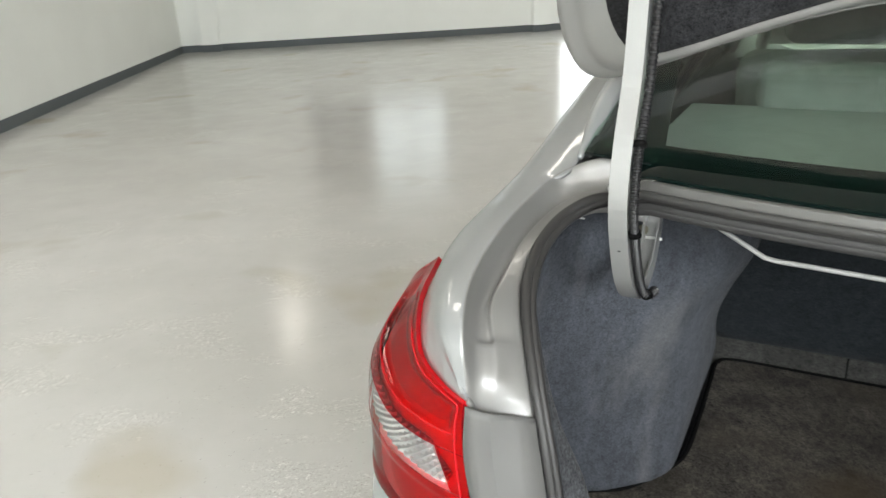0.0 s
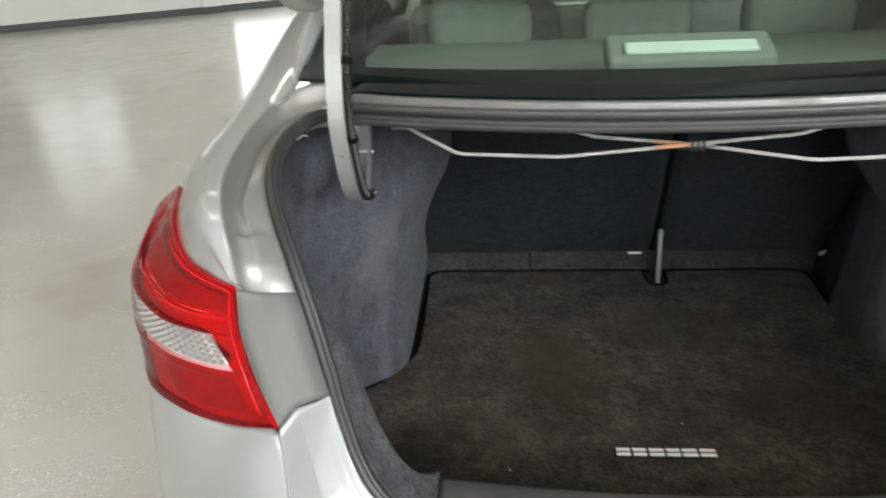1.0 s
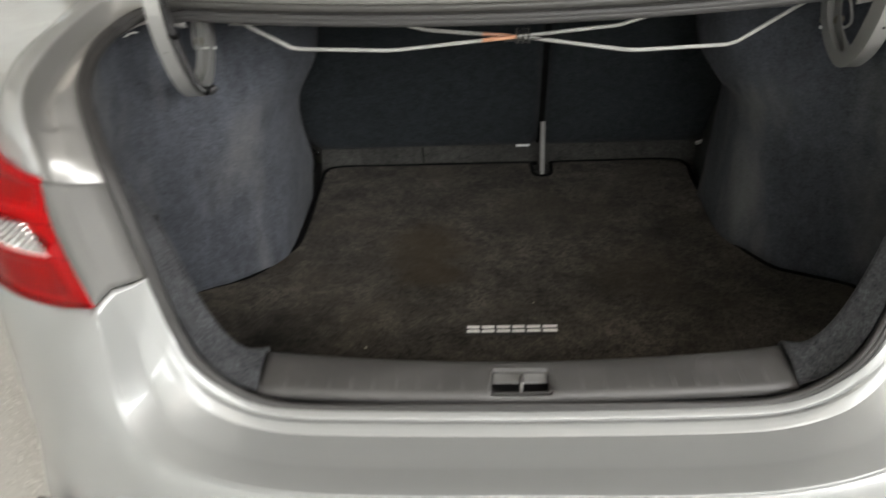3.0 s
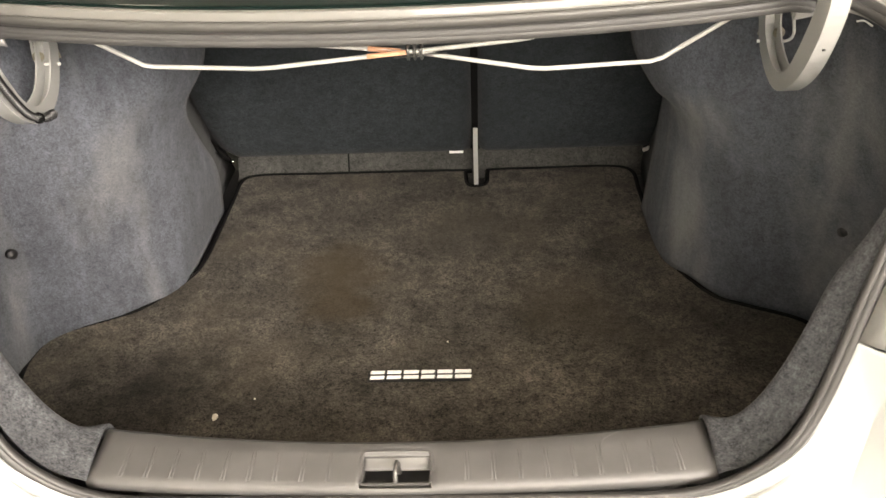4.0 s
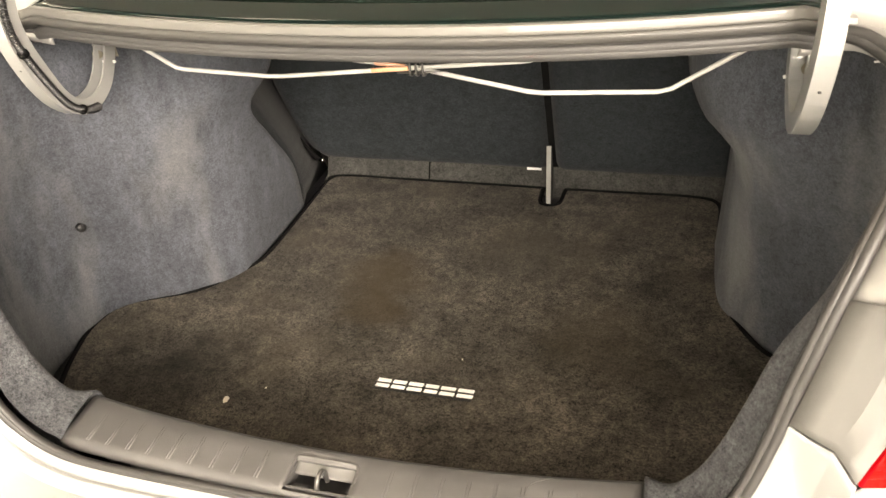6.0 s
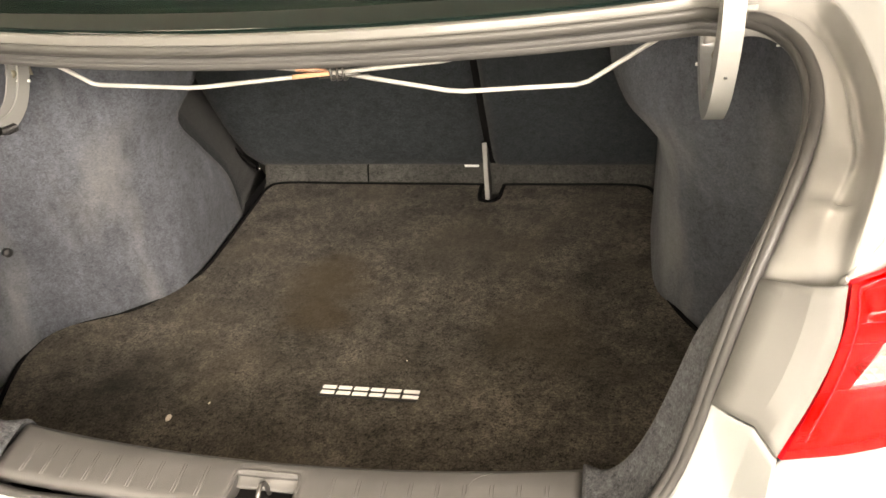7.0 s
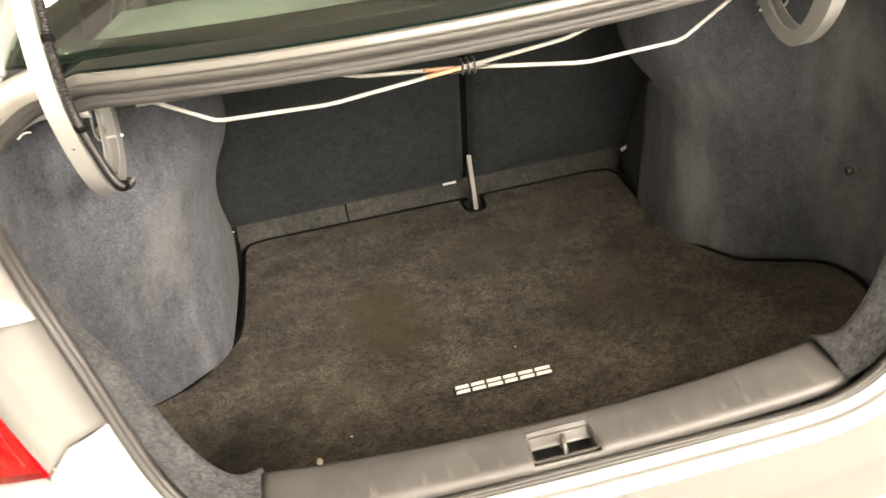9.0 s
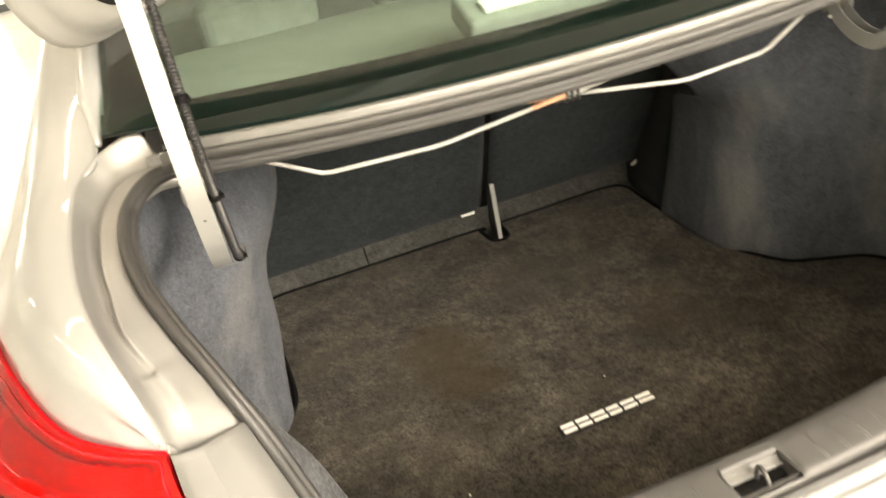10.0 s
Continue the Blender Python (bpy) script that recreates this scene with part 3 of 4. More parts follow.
def tail_lamp(side):
    """Wrap-round lamp: red upper lens with a sunk dark pocket, a clear ribbed reversing window, red lower lens with a dark tray."""
    t = new("tail_lamp")
    t.parent = car
    tagged(t, "glossy red wrap-round tail lamp with a clear ribbed window")
    nu, nv = 80, 72
    g = surface([LAMP_LOW, LAMP_MID, LAMP_MID2, LAMP_TOP], nu, nv, side)

    def push(grid, d):
        """The face moved outwards by d, a number or a function of (u, v)."""
        out = []
        for j, r in enumerate(grid):
            row = []
            for i, p in enumerate(r):
                a = r[min(i + 1, len(r) - 1)] - r[max(i - 1, 0)]
                b = grid[min(j + 1, len(grid) - 1)][i] - grid[max(j - 1, 0)][i]
                n = a.cross(b).normalized()
                if n.y > 0.3 or n.x * side < -0.3:
                    n = -n
                row.append(p + n * (d(i / nu, j / nv) if callable(d) else d))
            out.append(row)
        return out

    def at(grid, u, v):
        x, y = min(max(u, 0), 1) * nu, min(max(v, 0), 1) * nv
        i, j = min(int(x), nu - 1), min(int(y), nv - 1)
        fx, fy = x - i, y - j
        return grid[j][i].lerp(grid[j][i + 1], fx).lerp(grid[j + 1][i].lerp(grid[j + 1][i + 1], fx), fy)

    def patch(grid, u0, u1, lo, hi, n=60, k=24, lean0=0.0, lean1=0.0):
        """A smooth-edged piece of the lamp's face between two curves; its ends may lean."""
        out = []
        for j in range(k + 1):
            row = []
            for i in range(n + 1):
                f, u = i / n, u0 + (u1 - u0) * i / n
                row.append(at(grid, u + j / k * (lean0 * (1 - f) + lean1 * f), lo(u) + (hi(u) - lo(u)) * j / k))
            out.append(row)
        return out

    def rounded(f, g2, u0, u1, r):
        """Pulls both edges together near the ends, for rounded corners."""
        def e(u):
            d = min(u - u0, u1 - u) / r
            return 0.0 if d >= 1 else (1 - math.sqrt(max(0.0, 1 - (1 - d) ** 2))) * 0.35
        return (lambda u: f(u) + e(u) * (g2(u) - f(u))), (lambda u: g2(u) - e(u) * (g2(u) - f(u)))

    def lo(u):
        return 0.33 + 0.05 * u

    def hi(u):
        return 0.58 + 0.05 * u

    def flat(v):
        return lambda u: v

    def moulded(u, v):
        """Outer face of the lens: a raised rim, a sunk pocket in the upper part and a shallow one below the window."""
        up = ease((u - 0.07) / 0.035) * ease((0.93 - u) / 0.06) * ease((v - hi(u) - 0.115) / 0.035) * ease((0.93 - v) / 0.03)
        low = ease((u - 0.12) / 0.03) * ease((0.80 - u) / 0.05) * ease((v - 0.05) / 0.02) * ease((lo(u) - 0.045 - v) / 0.03)
        return 0.0068 - 0.0068 * up - 0.0022 * low
    shell = push(g, moulded)
    # housing: pale moulded tray behind the lenses
    solid(part("lamp_housing", sheet(push(g, -0.006)), HOUSING, t, "pale lamp housing behind the lens"), 0.003)
    for name, u0, u1, f0, f1, lean in (("lower_lens", 0.0, 1.0, flat(0.0), lo, 0), ("upper_lens", 0.0, 1.0, hi, flat(1.0), 0), ("inner_lens", 0.0, 0.10, lo, hi, 0.06), ("outer_lens", 0.95, 1.0, lo, hi, 0)):
        part(name, sheet(patch(shell, u0, u1, f0, f1, lean1=lean)), REDGLASS, t, "clear red lens")
    # red edge that closes the lens down to the body
    back = push(g, -0.006)
    for name, p, q in (("lens_foot", shell[0], back[0]), ("lens_head", shell[-1], back[-1]), ("lens_flank", [r[0] for r in shell], [r[0] for r in back])):
        part(name, sheet([p, [x.lerp(y, 0.5) for x, y in zip(p, q)], q]), REDEDGE, t, "moulded red lens edge")
    # dark reflector trays seen through the red lens
    tray = push(g, -0.004)
    low_a, low_b = rounded(flat(0.055), lambda u: lo(u) - 0.06, 0.13, 0.56, 0.07)
    part("tail_reflector", sheet(patch(tray, 0.13, 0.56, low_a, low_b)), BOWL, t, "dark tail lamp tray")
    up_a, up_b = rounded(lambda u: hi(u) + 0.15, flat(0.90), 0.11, 0.74, 0.06)
    part("stop_reflector", sheet(patch(tray, 0.11, 0.74, up_a, up_b)), BOWL, t, "dark stop lamp tray")
    amber_a, amber_b = rounded(lambda u: hi(u) + 0.15, flat(0.90), 0.77, 0.90, 0.03)
    part("turn_reflector", sheet(patch(tray, 0.77, 0.90, amber_a, amber_b)), BOWL, t)
    # fine ribs under the lower lens and a raised light guide along the inner edge
    for k in range(5):
        v = 0.05 + 0.013 * k
        part("lens_rib", tube([at(tray, 0.05 + 0.013 * i, v) for i in range(6)], 0.0009, 6), HOUSING, t)
    guide = push(g, 0.0072)
    part("light_guide", tube(catmull([at(guide, 0.045, v) for v in (0.08, 0.25, 0.45, 0.62, 0.80, 0.94)] + [at(guide, u, 0.965) for u in (0.10, 0.25, 0.42, 0.60, 0.80)], 80), 0.0013, 8), REDEDGE, t, "raised red light guide")
    # seams between the lens pieces
    for f0 in (lo, hi):
        part("lens_seam", tube([at(push(g, 0.0070), k / 40, f0(k / 40)) for k in range(41)], 0.0006, 6), REDDARK, t)
    part("pocket_seam", tube([at(push(g, 0.0066), 0.06 + 0.86 * k / 40, hi(0.06 + 0.86 * k / 40) + 0.115) for k in range(41)], 0.0007, 6), REDEDGE, t)
    # ribbed reflector behind the clear window
    ca, cb = rounded(lo, hi, 0.10, 0.95, 0.10)
    cols, lines = 20, 7
    cells = patch(push(g, -0.003), 0.10, 0.95, ca, cb, cols, lines, 0.06)
    tops = patch(push(g, 0.0035), 0.10, 0.95, ca, cb, cols, lines, 0.06)
    bm = bmesh.new()
    for j in range(lines):
        for i in range(cols):
            q = [cells[j][i], cells[j][i + 1], cells[j + 1][i + 1], cells[j + 1][i]]
            vs = [bm.verts.new(p) for p in q]
            m = bm.verts.new((tops[j][i] + tops[j + 1][i + 1]) / 2)
            for k in range(4):
                bm.faces.new((vs[k], vs[(k + 1) % 4], m))
    part("reversing_reflector", bm, CLEARLENS, t, "silvered ribbed reversing lamp reflector", smooth=False)
    cover = part("reversing_lens", sheet(patch(push(g, 0.0072), 0.10, 0.95, ca, cb, lean0=0.06)), CLEARGLASS, t, "clear lens cover")
    cover.visible_shadow = False


def reflector(side):
    """Rear reflector in its dark surround, sunk into the bumper corner."""
    t = new("bumper_reflector")
    t.parent = car
    tagged(t, "red bumper reflector in a dark surround")
    out = [(0.772, -0.064, 0.525), (0.724, -0.086, 0.532), (0.650, -0.110, 0.540), (0.566, -0.141, 0.556)]
    low = [(0.775, -0.067, 0.515), (0.742, -0.094, 0.489), (0.684, -0.120, 0.478), (0.619, -0.134, 0.484)]
    bm = sheet(surface([out, [(Vector(a) + Vector(b)) / 2 + Vector((0, -0.003, 0)) for a, b in zip(out, low)], low], 18, 8, side))
    solid(part("surround", bm, BLACK, t), 0.012, 0)
    red = [(0.757, -0.090, 0.523), (0.678, -0.118, 0.528), (0.612, -0.144, 0.534)]
    lowr = [(0.752, -0.094, 0.512), (0.682, -0.122, 0.512), (0.630, -0.140, 0.515)]
    solid(part("red_strip", sheet(surface([red, lowr], 14, 3, side)), REDLENS, t, "red reflector strip"), 0.012, 0)


def quarter(side):
    """Rear wing and flank from lamp and gutter forward to the door line, with the wheel arch."""
    def arch(y, z, k):
        d = 0.355 ** 2 - (y - 0.99) ** 2
        return max(z, 0.31 + math.sqrt(d) + 0.004 * k) if d > 0 else z
    # flank: rows from the sill to the shoulder
    lower = []
    for k, (z, dx) in enumerate(((0.24, -0.03), (0.40, 0.004), (0.60, 0.008), (0.72, 0.008), (0.86, 0.0), (0.98, -0.012), (1.05, -0.035))):
        row = []
        for i in range(61):
            y = 0.30 + 1.6 * i / 60
            x = 0.868 + 0.012 * min(1, (y - 0.30) / 0.4) + dx - (0.02 * max(0, 0.5 - y) / 0.2 if k > 3 else 0)
            row.append(Vector((side * x, y, arch(y, z, k * 3))))
        lower.append(row)
    solid(part("flank", sheet(lower), SILVER, car), 0.004)
    # rounded lip of the wheel arch
    part("arch_lip", tube([Vector((side * 0.872, 0.99 + 0.362 * math.cos(a), 0.31 + 0.362 * math.sin(a))) for a in (math.pi * (0.02 + 0.96 * i / 40) for i in range(41))], 0.009, 8), SILVER, car)
    # wing top between lamp and gutter, running up into the rear pillar
    low = LAMP_TOP + [(0.826, 0.36, 1.085), (0.838, 0.48, 1.073), (0.842, 0.62, 1.066), (0.842, 0.85, 1.060), (0.842, 1.07, 1.055)]
    mid = [(0.637, 0.0125, 1.052), (0.682, 0.036, 1.102), (0.713, 0.086, 1.124), (0.738, 0.16, 1.139), (0.757, 0.25, 1.148), (0.757, 0.36, 1.162), (0.745, 0.46, 1.188), (0.735, 0.60, 1.237), (0.715, 0.80, 1.302), (0.69, 1.07, 1.372)]
    top = RIDGE[:0:-1] + [(0.640, 0.56, 1.284), (0.622, 0.76, 1.354), (0.592, 1.07, 1.432)]
    up2 = [(Vector(a) * 0.45 + Vector(b) * 0.55) + Vector((0.006, -0.002, 0.006)) for a, b in zip(mid, top)]
    grid = surface([low, mid, up2, top], 60, 20, side)
    solid(part("rear_wing", sheet(grid), SILVER, car, "silver rear wing and pillar"), 0.004)


both(gutter)
both(filler)
bumper()
both(tail_lamp)
both(reflector)
both(quarter)


def cowl():
    """Painted panel between the rear window and the boot, a bright rolled edge above the seal."""
    def run(dy, z, half, y0=0.292, n=48):
        return [Vector((x, y0 + 0.165 * x * x + 0.12 * x ** 4 + dy, z + 0.012 * (x / 0.6) ** 2 - 0.014 * ease((abs(x) - 0.53) / 0.05))) for x in (-half + 2 * half * i / n for i in range(n + 1))]
    rows = [run(dy, z, 0.58) for dy, z in ((0.005, 1.2035), (0.0, 1.2045), (-0.0035, 1.2035), (-0.0045, 1.2015), (-0.0050, 1.1985), (-0.0058, 1.1955), (-0.0064, 1.1925), (-0.0058, 1.1908), (-0.001, 1.1898), (-0.001, 1.1888), (-0.0045, 1.1878), (-0.0050, 1.1855), (-0.0046, 1.182), (-0.001, 1.1795), (0.004, 1.178))]
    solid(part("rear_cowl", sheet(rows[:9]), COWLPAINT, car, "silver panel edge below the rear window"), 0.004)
    # same painted panel, its shade put into the darker copy
    solid(part("cowl_lip", sheet(rows[8:]), COWL_SHADED, car, "folded silver lip under the panel edge, shade in its colour"), 0.004)
    for dy, z in ((-0.0012, 1.1893), (-0.0022, 1.1791)):
        part("cowl_groove", tube(run(dy, z, 0.578), 0.0008, 6), BLACK, car, "thin dark groove")
    rows = [run(dy, z, 0.575) for dy, z in ((0.11, 1.222), (0.06, 1.214), (0.02, 1.2055), (0.004, 1.2025))]
    solid(part("window_seal", sheet(rows), FRIT, car, "glossy black lower rear window border"), 0.003)
    rows = [run(dy, z, 0.575, 0.302) for dy, z in ((0.006, 1.1775), (-0.0032, 1.1768), (-0.0040, 1.1755), (-0.0041, 1.1715), (-0.0037, 1.1712), (-0.0037, 1.1700), (-0.0041, 1.1697), (-0.0042, 1.1630), (-0.0039, 1.1627), (-0.0042, 1.1624), (-0.0040, 1.1580), (-0.0034, 1.1572), (-0.0028, 1.1545), (0.003, 1.152), (0.016, 1.150), (0.04, 1.146))]
    solid(part("cowl_seal", sheet(rows), GREYSEAL, car, "ribbed grey rubber seal"), 0.004)


cowl()


def seal():
    loop = [Vector((-p[0], p[1], p[2])) for p in SEAL_UP[3:] + SEAL_DOWN] + [Vector(p) for p in (SEAL_UP[3:] + SEAL_DOWN)[::-1][1:]]
    fine = catmull(loop, 200)
    centre = Vector((0, 0.30, 0.93))
    for inset, r, name in ((0.007, 0.0068, "weatherstrip"), (0.0150, 0.0050, "weatherstrip_lip")):
        pts = []
        for p in fine:
            d = centre - p
            d.y = 0
            d.normalize()
            pts.append(p + d * inset + Vector((0, 0.004, -0.001 if r > 0.006 else -0.003)))
        part(name, tube(pts, r, 10, False, flat=1.25), RUBBER, car, "black rubber boot seal")


seal()


# ---- the boot ----


def side_liner(side):
    """Moulded grey felt trim over wheel arch and lamp pocket, from the floor up to the seal."""
    rows = [
        [(0.517, 1.06, 0.478), (0.521, 0.80, 0.478), (0.548, 0.715, 0.478), (0.625, 0.622, 0.478), (0.752, 0.548, 0.478), (0.778, 0.46, 0.478), (0.765, 0.30, 0.478), (0.66, 0.135, 0.478), (0.50, 0.085, 0.478)],
        [(0.511, 0.983, 0.643), (0.516, 0.79, 0.643), (0.548, 0.695, 0.643), (0.632, 0.607, 0.643), (0.744, 0.52, 0.643), (0.772, 0.435, 0.643), (0.765, 0.30, 0.643), (0.68, 0.145, 0.643), (0.53, 0.085, 0.643)],
        [(0.500, 0.88, 0.776), (0.512, 0.75, 0.776), (0.552, 0.655, 0.776), (0.642, 0.565, 0.776), (0.732, 0.485, 0.776), (0.76, 0.41, 0.776), (0.755, 0.30, 0.776), (0.69, 0.155, 0.776), (0.548, 0.080, 0.79)],
        [(0.468, 0.775, 0.890), (0.50, 0.69, 0.890), (0.556, 0.60, 0.890), (0.645, 0.53, 0.890), (0.715, 0.46, 0.890), (0.742, 0.40, 0.890), (0.738, 0.30, 0.890), (0.69, 0.175, 0.890), (0.572, 0.070, 0.91)],
        [(0.430, 0.825, 0.965), (0.465, 0.69, 0.965), (0.54, 0.60, 0.965), (0.625, 0.53, 0.965), (0.695, 0.46, 0.965), (0.720, 0.39, 0.965), (0.717, 0.30, 0.965), (0.68, 0.195, 0.975), (0.592, 0.082, 1.00)],
        [(0.425, 0.87, 1.06), (0.455, 0.72, 1.06), (0.535, 0.62, 1.06), (0.605, 0.55, 1.06), (0.665, 0.46, 1.06), (0.695, 0.39, 1.06), (0.697, 0.31, 1.06), (0.672, 0.22, 1.07), (0.618, 0.118, 1.075)],
        [(0.43, 0.90, 1.14), (0.46, 0.75, 1.14), (0.53, 0.64, 1.14), (0.60, 0.56, 1.145), (0.645, 0.47, 1.15), (0.672, 0.39, 1.15), (0.672, 0.32, 1.148), (0.662, 0.25, 1.142), (0.640, 0.175, 1.130)],
    ]
    if side < 0:
        # the foot stands a little clear of the mat
        rows[0][0], rows[0][1] = (0.545, 1.06, 0.478), (0.542, 0.81, 0.478)
    if side > 0:
        # this side's arch bulges a little less behind the wheel
        rows = [[(x + (0.018 if z < 0.86 else 0.006 if z < 0.9 else 0.0) * max(0.0, min(1.0, (y - 0.25) / 0.12)), y, z) for x, y, z in r] for r in rows]
        # flat foot of the arch running forward under an overhanging shoulder
        for k, y in ((0, 1.01), (1, 0.968), (2, 0.942)):
            rows[k][0] = (0.529, y, rows[k][0][2])
            rows[k][1] = (0.529, 0.80 - 0.012 * k, rows[k][1][2])
        rows.insert(3, [(0.529, 0.93, 0.838), (0.521, 0.752, 0.836), (0.566, 0.628, 0.833), (0.655, 0.548, 0.833), (0.735, 0.472, 0.833), (0.762, 0.405, 0.833), (0.754, 0.30, 0.833), (0.69, 0.165, 0.833), (0.560, 0.075, 0.850)])
    ob = part("side_liner", sheet(surface(rows, 64, 40, side)), LINER, car, "grey needle-felt boot side lining")
    solid(ob, 0.006, 0)
    # inner trim between the felt and the seat, coloured as the felt in shade
    edge = [r[0] for r in rows]
    back = [(0.575, 1.30, 0.478), (0.60, 1.25, 0.643), (0.61, 1.18, 0.776), (0.61, 1.13, 0.890), (0.61, 1.10, 0.965), (0.60, 1.06, 1.06), (0.60, 1.03, 1.14)]
    if side > 0:
        back.insert(3, (0.61, 1.15, 0.842))
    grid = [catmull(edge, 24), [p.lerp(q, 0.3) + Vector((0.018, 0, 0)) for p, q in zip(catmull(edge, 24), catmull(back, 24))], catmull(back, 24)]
    solid(part("inner_side_trim", sheet([mirrored(r, side) for r in grid]), SHADEFELT, car, "felt trim beside the seat back, shade in its colour"), 0.004, 0)
    # press stud
    at = Vector((-0.734, 0.482, 0.732) if side < 0 else (0.755, 0.495, 0.730))
    part("trim_clip", tube([at - Vector((side * 0.005, 0.002, 0)), at + Vector((side * 0.005, 0.002, 0))], 0.009, 14), BLACK, car, "round black trim clip")


def corner_lip(side):
    """Felt-covered lip between the seal and the side lining at the lower corner."""
    outer = [(0.404, -0.006, 0.694), (0.440, -0.006, 0.712), (0.472, -0.002, 0.748), (0.497, 0.008, 0.800), (0.518, 0.022, 0.865), (0.534, 0.036, 0.930), (0.555, 0.054, 1.0), (0.578, 0.080, 1.058), (0.606, 0.128, 1.108)]
    crown = [(0.404, 0.045, 0.709), (0.436, 0.036, 0.721), (0.466, 0.033, 0.753), (0.490, 0.036, 0.804), (0.510, 0.043, 0.868), (0.527, 0.053, 0.932), (0.553, 0.066, 1.0), (0.577, 0.088, 1.055), (0.605, 0.134, 1.104)]
    inner = [(0.404, 0.086, 0.700), (0.434, 0.068, 0.713), (0.460, 0.062, 0.748), (0.483, 0.062, 0.802), (0.503, 0.066, 0.868), (0.524, 0.076, 0.933), (0.555, 0.080, 1.0), (0.579, 0.098, 1.052), (0.607, 0.141, 1.100)]
    down = [(0.404, 0.096, 0.60), (0.452, 0.088, 0.62), (0.496, 0.086, 0.67), (0.524, 0.082, 0.765), (0.538, 0.082, 0.845), (0.548, 0.088, 0.92), (0.566, 0.090, 0.992), (0.588, 0.106, 1.048), (0.612, 0.148, 1.098)]
    foot = [(0.404, 0.10, 0.478), (0.45, 0.115, 0.478), (0.53, 0.14, 0.50), (0.57, 0.13, 0.65), (0.585, 0.115, 0.78), (0.585, 0.105, 0.90), (0.59, 0.10, 0.985), (0.605, 0.115, 1.045), (0.622, 0.155, 1.096)]
    ob = part("corner_lip", sheet(surface([outer, crown, inner, down, foot], 40, 20, side)), LIPFELT, car, "grey felt lip over the boot corner")
    solid(ob, 0.004, 0)


def seal_clip(side):
    """Small white clip holding the felt below the seal."""
    part("seal_clip", tube(catmull([(side * 0.620, 0.366, 1.144), (side * 0.627, 0.360, 1.146), (side * 0.634, 0.350, 1.142)], 10), 0.0013, 8), WHITETAG, car, "small white lining clip")


both(seal_clip)
both(side_liner)
both(corner_lip)


def sill_trim():
    """Grey ribbed plastic plate on the boot sill with a pocket for the latch."""
    def edge_r(x):
        return -0.025 + 0.10 * x * x

    def edge_f(x):
        return 0.053 + 0.20 * x * x
    xs = sorted(set([-0.405 + 0.81 * i / 60 for i in range(61)] + [-0.048, 0.044]))
    prof = [(0.0, -0.016), (0.02, -0.004), (0.10, 0.0), (0.16, 0.001), (0.62, 0.004), (0.86, 0.006), (0.95, 0.002), (1.0, -0.008), (1.03, -0.05), (1.05, -0.13), (1.06, -0.215)]
    bm = bmesh.new()
    grid = []
    for f, dz in prof:
        grid.append([Vector((x, edge_r(x) * (1 - f) + edge_f(x) * f, 0.697 + dz)) for x in xs])
    i0, i1 = xs.index(-0.048), xs.index(0.044)
    sheet(grid, bm, keep=lambda i, j: not (i0 <= i < i1 and 1 <= j < 4))
    ob = part("sill_trim", bm, TRIM, car, "grey ribbed plastic boot sill plate")
    solid(ob, 0.003)
    # moulded ribs
    for k in range(1, 10):
        for s in (-1, 1):
            x = s * (0.055 + 0.034 * k)
            for d in (-0.0022, 0.0022):
                y0, y1 = edge_r(x) + 0.010, edge_f(x) - 0.012
                part("moulded_rib", tube([(x + d, y0, 0.6975), (x + d, (y0 + y1) / 2, 0.6995), (x + d, y1, 0.7015)], 0.0011, 6), TRIM, ob)
    part("sill_scratch", tube(catmull([(0.262, 0.020, 0.7012), (0.268, 0.045, 0.7026), (0.292, 0.060, 0.7032)], 12), 0.0003, 5), PLATE, ob, "thin pale scratch")
    # pocket
    p = new("latch_pocket")
    p.parent = car
    a, b, y0, y1 = -0.048, 0.044, -0.0165, 0.027
    for lo, hi in (((a, y0, 0.655), (b, y0 + 0.003, 0.693)), ((a, y1 - 0.003, 0.672), (b, y1, 0.7)), ((a, y0, 0.655), (a + 0.003, y1, 0.697)), ((b - 0.003, y0, 0.655), (b, y1, 0.697)),
                   ((a, y0 + 0.018, 0.672), (b, y1, 0.676)), ((a, y0, 0.652), (b, y1, 0.656))):
        part("pocket_wall", box(lo, hi), TRIM if hi[2] > 0.69 else BLACK, p, smooth=False)
    slope = [[Vector((x, y, z)) for x in (a + 0.002, a + 0.008, 0.0, b - 0.008, b - 0.002)] for y, z in ((0.0275, 0.7005), (0.0262, 0.6985), (0.022, 0.6935), (0.015, 0.690), (0.0125, 0.6885), (0.0115, 0.686))]
    solid(part("pocket_slope", sheet(slope), PLATE, p, "pale sloping plate of the latch pocket"), 0.002)
    rim = catmull([(a - 0.001, -0.015, 0.6935), (a - 0.001, 0.004, 0.6975), (a + 0.002, 0.026, 0.7005), (a + 0.012, 0.0295, 0.7012), (0.0, 0.0298, 0.7012), (b - 0.012, 0.0295, 0.7012), (b - 0.002, 0.026, 0.7005), (b + 0.001, 0.004, 0.6975), (b + 0.001, -0.015, 0.6935)], 60)
    part("pocket_rim", tube(rim, 0.0026, 8), TRIM, p, "rounded rim of the latch pocket")
    soften(part("latch_block", box((a + 0.004, -0.012, 0.66), (-0.018, 0.001, 0.683)), BLACK, p, "dark latch block", smooth=False), 0.002)
    part("striker", tube(catmull([(-0.002, -0.014, 0.668), (-0.002, -0.013, 0.690), (-0.002, -0.006, 0.704), (-0.001, 0.006, 0.707), (0.0, 0.012, 0.698), (0.0, 0.013, 0.68)], 24), 0.0032, 10), STEEL, p, "dark steel latch striker loop")


sill_trim()


